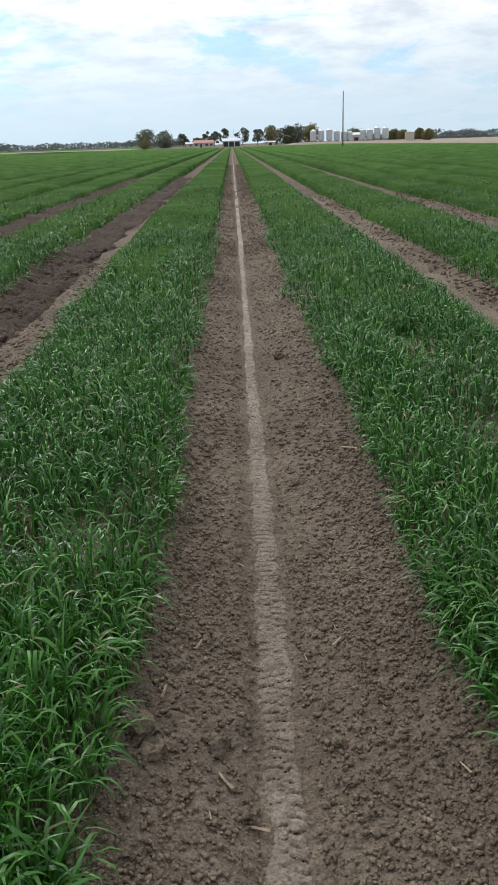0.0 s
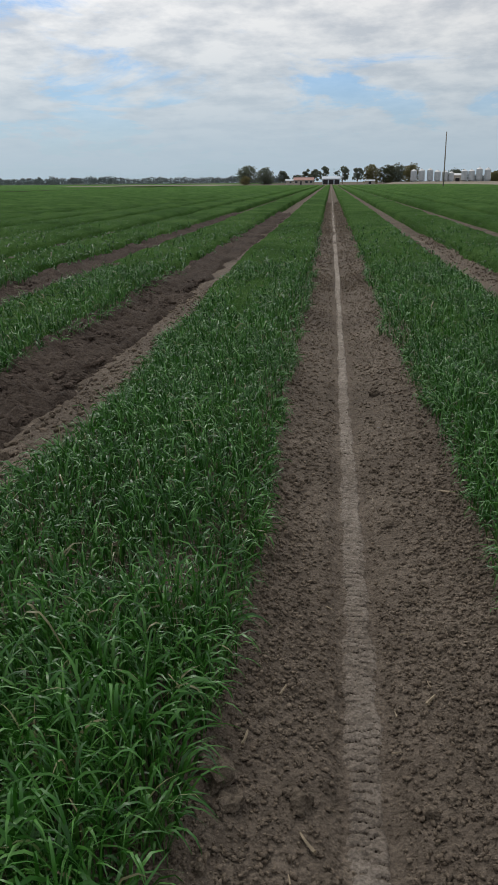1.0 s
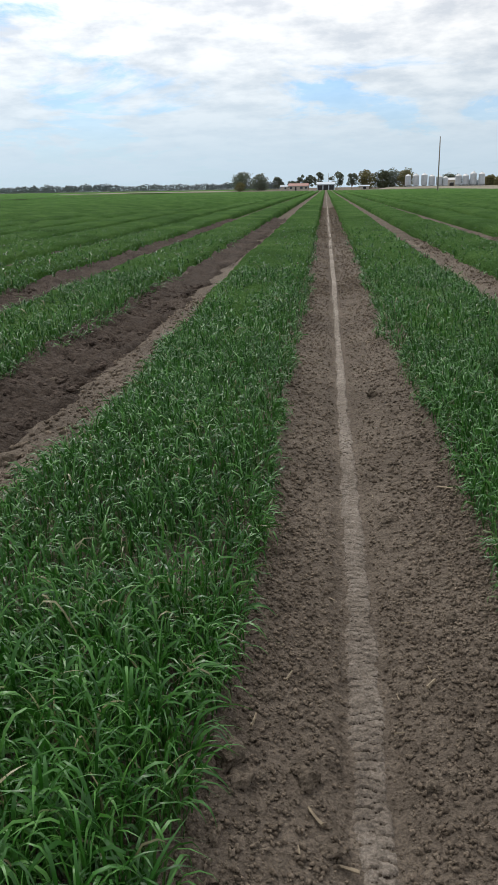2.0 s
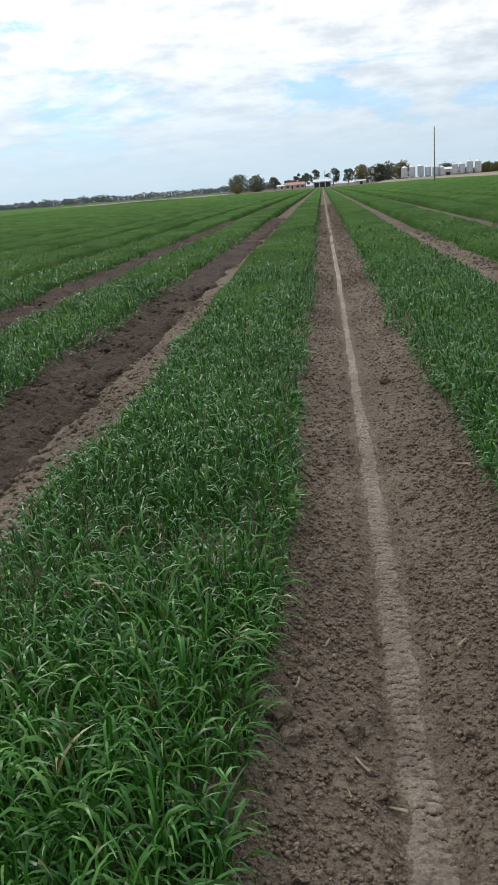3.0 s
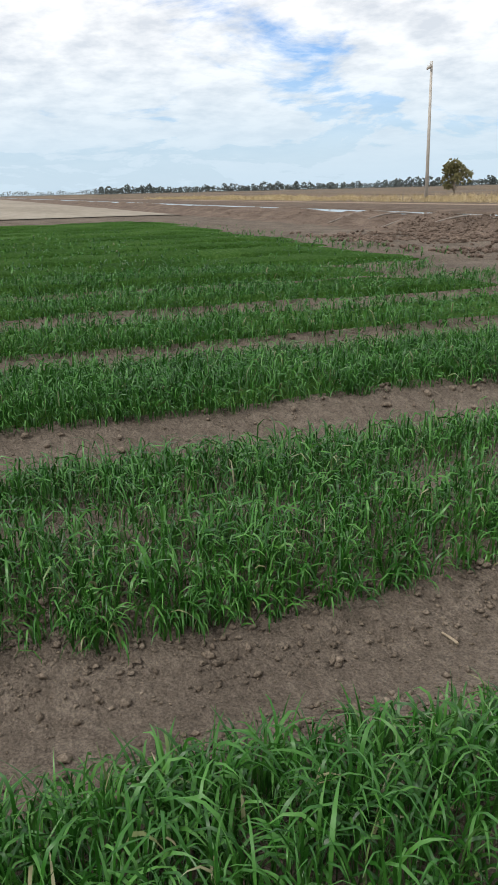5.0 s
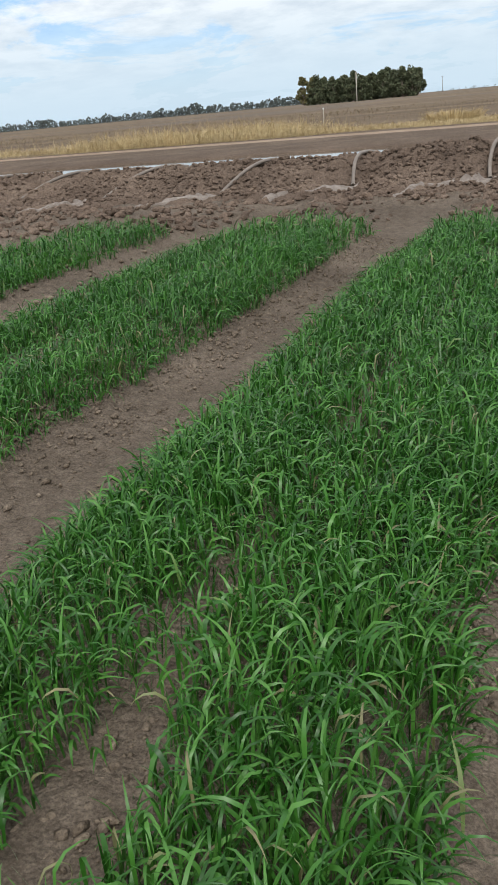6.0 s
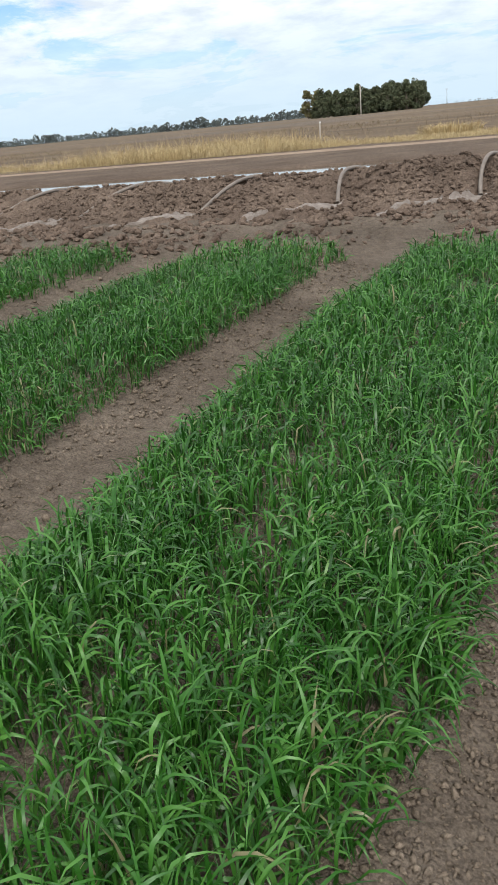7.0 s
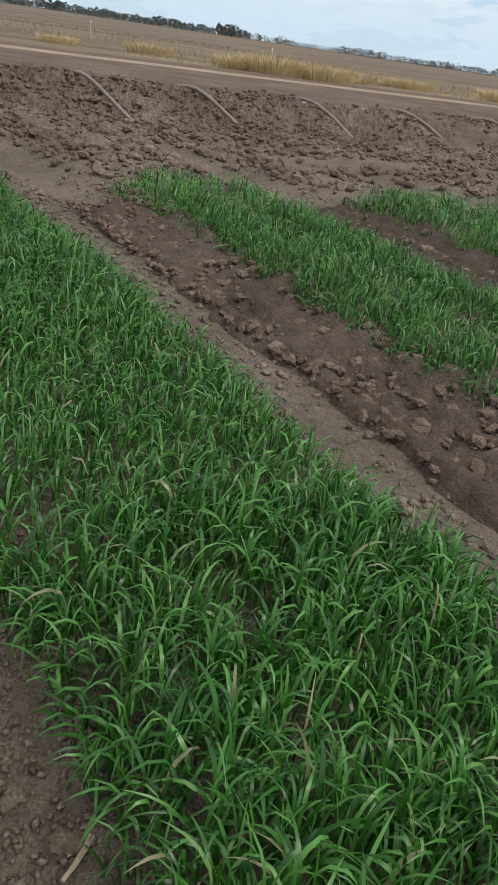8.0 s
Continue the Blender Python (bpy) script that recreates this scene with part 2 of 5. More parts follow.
GLASSY = plain("dark window pane", (0.05, 0.06, 0.07), 0.15)


def paddock(name, dark, mid, pale, stretch):
    """Open ground far off: streaks along x, tufts and soil between."""
    m = Nodes(name)
    mapping = m.add("ShaderNodeMapping", Vector=m.place())
    mapping.inputs["Scale"].default_value = (stretch, 1.0, 1.0)
    v = mapping.outputs[0]
    k = m.math("ADD", m.math("MULTIPLY", m.noise(0.12, 5.0, 0.6, v), 0.55), m.math("MULTIPLY", m.noise(1.6, 5.0, 0.65, v), 0.45))
    base = m.ramp(k, (0.36, dark), (0.5, mid), (0.64, pale))
    n = m.bump(m.noise(5.0, 6.0, 0.7), 0.8, 0.10)
    return m.done(base, 0.95, n, spec=0.1)


FALLOW = paddock("fallow stubble", (0.090, 0.066, 0.046), (0.150, 0.112, 0.077), (0.240, 0.187, 0.131), 0.12)
STUBBLE = paddock("pale stubble", (0.21, 0.178, 0.138), (0.275, 0.238, 0.188), (0.345, 0.302, 0.242), 0.2)
ROAD = soil("damp dirt road", (0.078, 0.057, 0.043), (0.122, 0.091, 0.069), (0.180, 0.137, 0.105), 0.9)
WHEEL_LINE = soil("dusty wheel line", (0.20, 0.145, 0.105), (0.28, 0.21, 0.155), (0.36, 0.28, 0.21), 0.5)

m = Nodes("ditch water")
WATER = m.done((0.16, 0.13, 0.10), 0.06, m.bump(m.noise(2.5, 3.0), 0.05, 0.02), spec=0.6)
m = Nodes("far canopy")
k = m.math("ADD", m.math("MULTIPLY", m.noise(0.35, 4.0), 0.4), m.math("MULTIPLY", m.noise(18.0, 6.0, 0.75), 0.6))
CANOPY = m.done(m.ramp(k, (0.38, (0.032, 0.088, 0.013)), (0.5, (0.066, 0.154, 0.028)), (0.62, (0.118, 0.230, 0.054))), 0.95,
                m.bump(m.math("ADD", m.noise(26.0, 4.0, 0.8), m.math("MULTIPLY", m.noise(4.0, 3.0, 0.7), 1.6)), 1.0, 0.16), spec=0.05)


# ---------------------------------------------------------------- building helpers
rng = np.random.default_rng(7)


def mesh_np(name, verts, faces, smooth=False):
    """A mesh from arrays; faces: an array of triangles or of quads."""
    verts, faces = np.asarray(verts, np.float32), np.asarray(faces, np.int32)
    me = bpy.data.meshes.new(name)
    n, k = faces.shape
    me.vertices.add(len(verts))
    me.vertices.foreach_set("co", verts.ravel())
    me.loops.add(n * k)
    me.loops.foreach_set("vertex_index", faces.ravel())
    me.polygons.add(n)
    me.polygons.foreach_set("loop_start", np.arange(0, n * k, k, dtype=np.int32))
    me.polygons.foreach_set("loop_total", np.full(n, k, np.int32))
    me.polygons.foreach_set("use_smooth", np.full(n, smooth))
    me.update(calc_edges=True)
    return me


def put(name, me, material, parent=None, label="", category="", group="", kind="", m=None):
    if not me.materials:
        me.materials.append(material)
    ob = new(name, me)
    if parent:
        ob.parent = parent
    if m is not None:
        ob.matrix_basis = m
    return tagged(ob, label, category, group, kind)


def part(name, bm, material, parent, label=""):
    """Links a bmesh as one mesh object under a thing or part."""
    me = bpy.data.meshes.new(name)
    bm.to_mesh(me)
    bm.free()
    return put(name, me, material, parent, label)


def thing(name, m, label, category, group=""):
    ob = new(name)
    ob.empty_display_size = 0.3
    ob.matrix_basis = m
    return tagged(ob, label, category, group)


def hash2(i, j, seed):
    h = (i.astype(np.int64) * 374761393 + j.astype(np.int64) * 668265263 + seed * 974634613) & 0xFFFFFFFF
    h = ((h ^ (h >> 13)) * 1274126177) & 0xFFFFFFFF
    h = ((h ^ (h >> 16)) * 2246822519) & 0xFFFFFFFF
    return ((h ^ (h >> 15)) & 0xFFFFFF) / float(0xFFFFFF)


def vnoise(x, y, seed=0):
    """Smooth noise, 0 to 1, one cell a unit."""
    i, j = np.floor(x), np.floor(y)
    u, v = x - i, y - j
    u, v = u * u * (3 - 2 * u), v * v * (3 - 2 * v)
    p, q = hash2(i, j, seed), hash2(i + 1, j, seed)
    r, s = hash2(i, j + 1, seed), hash2(i + 1, j + 1, seed)
    return (p * (1 - u) + q * u) * (1 - v) + (r * (1 - u) + s * u) * v


def fbm(x, y, octaves=4, seed=0):
    total, amp, norm = 0.0, 1.0, 0.0
    for o in range(octaves):
        total = total + amp * vnoise(x * 2**o + 17.3 * o, y * 2**o - 9.1 * o, seed + o)
        norm += amp
        amp *= 0.5
    return total / norm


def domes(x, y, seed=0):
    """Lumps like crumbled soil, 0 between them to about 1 on top."""
    i, j = np.floor(x), np.floor(y)
    best = np.full(np.shape(x), 9.0)
    for di in (-1, 0, 1):
        for dj in (-1, 0, 1):
            ci, cj = i + di, j + dj
            px, py = ci + hash2(ci, cj, seed), cj + hash2(ci, cj, seed + 5)
            size = 0.45 + 0.75 * hash2(ci, cj, seed + 9)
            best = np.minimum(best, ((x - px) ** 2 + (y - py) ** 2) / size**2)
    return np.sqrt(np.clip(1 - best, 0, 1))


def ridges(x, y, octaves=3, seed=0):
    """Sharp-crested rough noise, about -0.5 to 0.5."""
    total, amp = 0.0, 1.0
    for o in range(octaves):
        total = total + amp * (0.5 - np.abs(2 * vnoise(x * 2**o + 3.7 * o, y * 2**o + 8.3 * o, seed + o) - 1))
        amp *= 0.55
    return total


def smooth(a, b, x):
    t = np.clip((x - a) / (b - a), 0, 1)
    return t * t * (3 - 2 * t)


PITCH, END_Y = 2.1, -6.95                # furrow spacing; where the crop ends before the head ditch


def furrow_off(x):
    return (x + PITCH / 2) % PITCH - PITCH / 2


def tyre_x(y):
    return 0.035 * (fbm(y * 0.35, y * 0 + 4.2, 2, 31) - 0.5)


def height(x, y, detail=True):
    """The bare ground: furrows and beds, the headland, the road beyond the ditch."""
    u = furrow_off(x)
    bed = 0.11 * smooth(0.10, 0.62, np.abs(u))
    field = smooth(-8.8, -7.7, y)
    z = bed * field
    z = z + np.interp(-y, [8.0, 9.4, 10.4, 14.6, 15.2, 15.5, 16.4, 18.0, 21.0, 22.0, 24.0, 28.0, 5000],
                      [0.0, 0.03, -0.02, -0.05, 0.05, 0.40, 0.45, 0.43, 0.42, 0.42, 0.37, 0.30, 0.30])
    if detail:
        k = np.rint(x / PITCH)
        rough = np.where(k == -1, 1.9, np.where(k == 0, 0.95, 2.1)) * field + 3.2 * (1 - field) * smooth(-15.2, -14.8, y)
        flat = smooth(0.05, 0.20, np.abs(u - np.where(k == 0, tyre_x(y), 0.0))) * field + (1 - field)
        near = smooth(-30, -17, y) * (1 - smooth(18, 23, y)) * (1 - smooth(40, 45, x)) * smooth(-52, -46, x)
        z = z + near * (0.35 + 0.65 * flat) * rough * (0.006 * domes(x * 12, y * 12, 3) * smooth(0.45, 0.62, fbm(x * 1.6, y * 1.6, 2, 40))
                                                       + 0.0045 * domes(x * 24, y * 24, 4) + 0.006 * domes(x * 43, y * 43, 6) + 0.006 * ridges(x * 14, y * 14, 2, 47)
                                                       + 0.014 * (fbm(x * 7, y * 7, 4, 5) - 0.5))
        z = z + (0.05 * ridges(x * 4, y * 4, 3, 45) + 0.03 * domes(x * 13, y * 13, 48)) * smooth(0.36, 0.55, fbm(x * 0.9, y * 0.9, 2, 46)) * (1 - field) * smooth(-14.9, -14.5, y) * smooth(0.1, 0.35, np.abs(u))
        z = z + 0.03 * (fbm(x * 0.8, y * 0.8, 2, 8) - 0.5) * near
        z = z - 0.030 * (1 - smooth(0.05, 0.12, np.abs(u - tyre_x(y)))) * field * near * (k == 0)
    return z


def grid_faces(nx, ny, keep=None):
    i, j = np.meshgrid(np.arange(nx - 1), np.arange(ny - 1), indexing="ij")
    if keep is not None:
        i, j = i[keep], j[keep]
    i, j = i.ravel(), j.ravel()
    return np.stack([i * ny + j, (i + 1) * ny + j, (i + 1) * ny + j + 1, i * ny + j + 1], 1)


def grid(xs, ys, fn, keep=None):
    gx, gy = np.meshgrid(xs, ys, indexing="ij")
    v = np.stack([gx, gy, fn(gx, gy)], -1).reshape(-1, 3)
    return v, grid_faces(len(xs), len(ys), keep)


def joined(blocks):
    verts, faces, n = [], [], 0
    for v, f in blocks:
        verts.append(v)
        faces.append(f + n)
        n += len(v)
    return np.concatenate(verts), np.concatenate(faces)


def spread(start, stop, step, grow=1.12, most=400.0):
    out, x, s = [start], start, step
    while abs(x - start) < abs(stop - start):
        x += math.copysign(s, stop - start)
        s = min(s * grow, most)
        out.append(x)
    out[-1] = stop
    return out


# ---------------------------------------------------------------- ground
lane = np.arange(-0.63, 0.631, 0.014)
broad = np.arange(-0.63, 0.631, 0.03)
blocks = [grid(lane, np.arange(-3.5, 5.5, 0.014), height), grid(broad, np.arange(-10.6, -3.46, 0.03), height),
          grid(broad, np.concatenate([np.arange(5.47, 10, 0.04), np.linspace(10, 24, 140)]), height)]
side = np.concatenate([np.arange(0.60, 1.5, 0.09), np.arange(1.5, 2.75, 0.034), np.arange(2.8, 3.7, 0.15), np.arange(3.7, 4.75, 0.07), np.arange(4.8, 5.31, 0.1)])
run = np.concatenate([np.arange(-10.6, 8, 0.045), np.linspace(8, 24, 110)])
blocks += [grid(side, run, height), grid(-side[::-1], run, height)]
for xs in (np.arange(5.2, 46.3, 0.21), -np.arange(5.2, 52.9, 0.21)[::-1]):
    blocks.append(grid(xs, np.concatenate([np.arange(-10.6, 12, 0.4), np.linspace(12, 24, 20)]), height))
far_x = np.array(spread(-52.8, -4500, 30, 1.5, 900)[::-1] + list(np.linspace(-44, 44, 9)) + spread(46.2, 4500, 30, 1.5, 900))
far_y = np.array(spread(-30, -4500, 20, 1.5, 900)[::-1] + [-28, -26, -24, -23, -22, -21, -19.5, -18, -17.2, -16.4, -15.9, -15.5, -15.2, -14.6, -10.6, 23, 24] + spread(40, 4500, 30, 1.5, 900))
cx, cy = (far_x[:-1] + far_x[1:]) / 2, (far_y[:-1] + far_y[1:]) / 2
inner = (cx[:, None] > -52.8) & (cx[:, None] < 46.2) & (cy[None] > -10.6) & (cy[None] < 23)
blocks.append(grid(far_x, far_y, lambda x, y: height(x, y, False) - np.where((y > 22) & (y < 23.5) & (x > -52) & (x < 46), 0.6, 0.0), ~inner))
ground = put("ground", mesh_np("ground", *joined(blocks), True), SOIL, label="grey-brown crumbly furrowed soil of an irrigated field",
             category="ground", kind="structure")


def sheet(name, xs, ys, lift_by, material, label, wave=0.0):
    v, f = grid(np.array(xs), np.array(ys), lambda x, y: height(x, y, False) + lift_by + wave * (fbm(x * 0.05, y * 0.05, 3, 12) - 0.5) * smooth(-45, -110, y))
    return put(name, mesh_np(name, v, f, True), material, label=label, category="ground", kind="structure")


sheet("fallow_field", spread(-60, -3000, 20, 1.4, 500)[::-1] + list(np.linspace(-55, 115, 60)) + spread(120, 3000, 20, 1.4, 500),
      [-2500, -1500, -900, -600, -400, -280, -200, -150, -120] + list(np.linspace(-100, -25.5, 40)), 0.02, FALLOW,
      "brown fallow paddock with dry stubble streaks", 0.5)
LONG = spread(-60, -900, 10, 1.3, 200)[::-1] + list(np.linspace(-55, 115, 120)) + spread(116, 900, 10, 1.3, 200)
sheet("dirt_road", LONG, list(np.linspace(-20.6, -15.3, 30)), 0.02, ROAD, "dark damp dirt road beside the head ditch")
sheet("wheel_line", LONG, [-21.9, -21.5, -21.0, -20.6], 0.02, WHEEL_LINE, "pale dusty wheel line along the dirt road")
sheet("road_verge", LONG, list(np.linspace(-25.5, -21.9, 10)), 0.02, ROAD, "bare brown verge between road and paddock")
sheet("east_stubble_field", [50, 60, 75, 100, 150, 220, 320, 450, 700, 1000], [-12 + 40 * k for k in range(35)], 0.06, STUBBLE, "pale tan stubble paddock beyond the crop")
sheet("west_crop_field", spread(-53, -900, 8, 1.25, 100)[::-1], spread(-7, 1230, 6, 1.1, 60), 0.26, CANOPY, "far green wheat stretching to the tree line", 0.0)
sheet("west_stubble_field", [-102, -90, -80, -70, -60, -50, -42], [300, 320, 350, 390, 440], 0.42, STUBBLE, "pale stubble strip in front of the tree line")

# smooth silt pressed by a tyre along the furrow
ys = np.concatenate([np.arange(-7.6, -4.4, 0.009), np.arange(-4.4, -0.6, 0.0036), np.arange(-0.6, 1.4, 0.02), np.arange(1.4, 4.8, 0.0038), np.arange(4.8, 13.0, 0.010)])
us = np.linspace(-0.080, 0.080, 33)


def print_height(u, y):
    """Knobbly imprint: cross bars, broken and shifted, with crumbled edges; and where it has split."""
    half = np.where(u < 0, 0.0, 0.38)
    wob = 0.7 * (fbm(y * 3.0, u * 5 + 9 * half, 2, 51) - 0.5) + 0.7 * (fbm(y * 14, u * 60, 3, 52) - 0.5)
    f = (y / 0.036 + half + 2.0 * np.abs(u) + wob) % 1.0
    crack = np.exp(-((f - 0.5) / 0.10) ** 2) * smooth(0.36, 0.46, fbm(y * 16, u * 30, 2, 53))
    deep = 0.35 + 0.65 * smooth(0.34, 0.52, fbm(y * 1.6, u * 7, 3, 60))
    rim = 1 - smooth(0.034, 0.066, np.abs(u) + 0.05 * (fbm(y * 9, u * 16, 4, 61) - 0.5))
    lug = 0.006 * ((f + 0.5) % 1.0) - (0.016 + 0.010 * (y < 0.4)) * crack
    return crack * deep * rim, lug * deep * rim + 0.006 * domes(u * 34, y * 34, 62) * (1.2 - deep) + 0.010 * (fbm(u * 28, y * 28, 3, 63) - 0.5) - 0.024 * (1 - rim)


gu, gy = np.meshgrid(us, ys, indexing="ij")
gx = gu * np.interp(gy, [2.5, 4.5, 8, 13], [1.0, 0.86, 0.62, 0.48]) + tyre_x(gy)
split_, print_z = print_height(gu, gy)
gz = -0.021 + 0.014 * smooth(6.0, 11.0, gy) - 0.05 * smooth(12.6, 13.0, gy) + print_z + 0.03 * (fbm(gx * 0.8, gy * 0.8, 2, 8) - 0.5)
cut = int(np.searchsorted(ys, 0.4))
for s0, s1, mat in ((0, cut + 1, PRINT), (cut, len(ys), SILT)):
    track = mesh_np("tyre_track", np.stack([gx, gy, gz], -1)[:, s0:s1].reshape(-1, 3), grid_faces(len(us), s1 - s0), True)
    track.materials.append(mat)
    # crack faces take this dark colour to paint the shade of deep gaps
    track.materials.append(DAMP_AND_SHADE)
    open_ = split_[:-1, s0:s1 - 1] + split_[1:, s0:s1 - 1] + split_[:-1, s0 + 1:s1] + split_[1:, s0 + 1:s1] > np.where(ys[s0:s1 - 1] < 0.4, 1.0, 1.6)[None]
    track.polygons.foreach_set("material_index", open_.ravel().astype(np.int32))
    put("tyre_track", track, mat, label="dried silt line with knobbly tyre imprints and cracks painted shade-dark", category="tyre track", kind="structure")
ys2 = np.concatenate([np.linspace(11.5, 60, 250), np.linspace(61, 320, 130)])
gu, gy = np.meshgrid(np.linspace(-0.036, 0.036, 5), ys2, indexing="ij")
gz = 0.004 - 0.06 * (1 - smooth(11.5, 12.6, gy)) + 0.035 * (fbm(gu * 22, gy * 4, 3, 9) - 0.55) + 0.03 * (fbm((gu + tyre_x(gy)) * 0.8, gy * 0.8, 2, 8) - 0.5) * smooth(30, 20, gy)
put("tyre_track", mesh_np("tyre_track_far", np.stack([gu + tyre_x(gy), gy, gz], -1).reshape(-1, 3), grid_faces(5, len(ys2)), True), SILT,
    label="pale dried silt line running to the horizon", category="tyre track", kind="structure")


def silt_line(x0, half, y0, y1, seed, mat=SILT):
    """A pale silt line on one side of a neighbouring furrow."""
    ys = np.arange(y0, y1, 0.05)
    gu, gy = np.meshgrid(np.linspace(-half, half, 9), ys, indexing="ij")
    gx = x0 + gu + 0.10 * (fbm(gy * 0.6, gy * 0, 2, seed) - 0.5)
    edge = smooth(0.45, 1.0, np.abs(gu) / half + 1.9 * (fbm(gx * 7, gy * 3, 4, seed + 1) - 0.5))
    gz = height(gx, gy) + 0.006 - 0.030 * edge - 0.02 * smooth(0.5, 0.62, fbm(gy * 1.1, gx * 2, 3, seed + 3))
    put("silt_line", mesh_np("silt_line", np.stack([gx, gy, gz], -1).reshape(-1, 3), grid_faces(9, len(ys)), True), mat,
        label="pale dried silt along a furrow", category="silt", kind="structure")


silt_line(-1.90, 0.08, -3.6, 30, 70, SIDE_SILT)
silt_line(2.14, 0.10, 1.6, 30, 80, PRINT)

# damp, darker tilth on the far side of the west furrows
for x0, x1, runs, mat in ((-2.66, -1.86, ((0.8, 12, 0.035), (12, 40, 0.12)), DAMP_AND_SHADE), (-4.95, -3.35, ((0.8, 12, 0.05), (12, 40, 0.12)), DAMP_AND_SHADE),
                          (-2.66, -1.90, ((-6.4, 0.85, 0.035),), DAMP_LUMP), (-4.95, -3.35, ((-6.4, 0.85, 0.06),), DAMP_LUMP)):
    v, f = grid(np.arange(x0, x1, 0.03), np.concatenate([np.arange(*r) for r in runs]),
                lambda x, y: height(x, y) + 0.004 + 0.045 * ridges(x * 6, y * 6, 3, 75) + 0.030 * domes(x * 9, y * 9, 71) * smooth(0.40, 0.58, fbm(x * 2, y * 2, 2, 72))
                + 0.030 * domes(x * 17, y * 17, 73) - 0.09 * np.maximum(smooth(0.80, 0.97, np.abs(2 * (x - x0) / (x1 - x0) - 1)), smooth(0.55, 1.0, np.abs(2 * (x - x0) / (x1 - x0) - 1) + 1.3 * (fbm(x * 3, y * 1.6, 3, 74) - 0.5))))
    put("damp_soil", mesh_np("damp_soil", v, f, True), mat, label="dark damp cloddy soil along a furrow", category="soil", kind="structure")

for k in range(-9, -2):
    v, f = grid(np.arange(k * PITCH - 0.52, k * PITCH + 0.40, 0.07), np.concatenate([np.arange(-6, 16, 0.11), np.arange(16, 60, 0.5)]),
                lambda x, y: height(x, y, False) + 0.02 + 0.06 * ridges(x * 4, y * 4, 2, 76) - 0.12 * smooth(0.32, 0.44, np.abs(x - k * PITCH + 0.06)))
    put("damp_soil", mesh_np("damp_soil", v, f, True), DAMP_AND_SHADE, label="dark damp cloddy soil along a furrow", category="soil", kind="structure")

# ---------------------------------------------------------------- head ditch bank
BANK_Y = [-15.0, -14.3, -13.75, -13.35, -13.1, -12.85, -12.3, -11.9, -11.4, -10.8, -10.3]
BANK_Z = [-0.10, 0.08, 0.30, 0.37, 0.38, 0.35, 0.18, 0.05, 0.03, 0.02, -0.10]


SIPHONS = ((4.03, 4.22, 0.02), (1.94, 1.98, 0.10), (0.14, -0.36, 0.0), (-2.02, -2.14, 0.16), (-4.73, -4.25, 0.10), (-6.58, -6.1, 0.10),
           (-8.7, -8.3, 0.05), (-10.9, -10.4, 0.0), (-13.0, -12.7, 0.1), (6.17, 5.95, 0.05), (8.46, 8.1, 0.05), (10.4, 10.0, 0.0), (12.0, 11.8, 0.05),
           (13.9, 13.5, 0.0), (16.1, 15.7, 0.05), (18.3, 18.0, 0.0), (20.5, 20.1, 0.0), (22.7, 22.2, 0.0), (24.9, 24.4, 0.05), (27.1, 26.8, 0.0), (29.3, 28.8, 0.0))


def outlet_y(x0):
    """Where a siphon ends; the bank is broader towards the east."""
    return -11.95 + 0.5 * float(smooth(3.5, 6.5, x0))


TRICKLES = tuple((x0, x0 + d) for x0, d in ((4.03, 0.2), (1.94, 0.4), (6.17, -0.1), (8.46, -0.3), (10.4, -0.2), (12.0, 0.3), (13.9, 0.2), (16.1, 0.3)))


def trickle_x(x0, x1, t):
    return x0 + 0.85 * smooth(0.0, 0.45, t) + (x1 - x0) * t


def on_trickle(x, y):
    hit = np.zeros(len(x), bool)
    for x0, x1 in TRICKLES:
        t = (y - outlet_y(x0) - 0.1) / 2.8
        hit |= (np.abs(x - trickle_x(x0, x1, t)) < 0.13) & (t > -0.03) & (t < 0.5)
    return hit


def bank_height(x, y):
    wob = 0.35 * (fbm(x * 0.35, y * 0 + 1.0, 2, 21) - 0.5)
    z = np.interp(y + wob - 0.5 * smooth(3.5, 7.0, x) * smooth(-12.9, -11.6, y), BANK_Y, BANK_Z)
    top = smooth(0.03, 0.3, z)
    z = z + top * (0.17 * (fbm(x * 0.45, y * 0.2, 3, 22) - 0.47))
    z = z - top * (0.102 * smooth(2.9, 4.2, x) - 0.096) * (1 - 0.6 * smooth(20, 40, x)) - top * 0.07 * (np.exp(-((x + 0.05) / 0.28) ** 2) + np.exp(-((x + 1.1) / 0.3) ** 2))
    inside = smooth(-14.4, -13.9, y) * (1 - smooth(-10.7, -10.4, y))
    big = domes(x * 6.5, y * 6.5, 23) * smooth(0.36, 0.56, fbm(x * 1.1, y * 1.1, 2, 24))
    toe = (0.6 + 0.4 * smooth(-11.4, -11.9, y)) * (1 - 0.55 * smooth(-12.85, -13.2, y))
    z = z + inside * toe * (0.07 * big + 0.07 * domes(x * 9, y * 9, 25) + 0.035 * domes(x * 20, y * 20, 29) + 0.11 * ridges(x * 3.6, y * 3.6, 4, 26) - 0.075)
    for x0, x1, bow in SIPHONS:
        at_x = x0 + (x1 - x0) * smooth(-11.95, -12.9, y)
        gully = np.exp(-((x - at_x) / 0.13) ** 2) * smooth(-13.3, -12.9, y)
        z = z + gully * np.minimum(0.0, np.interp(y, [-13.0, -12.5, -12.0, -11.6], [0.36, 0.19, 0.01, -0.01]) - z)
    return z


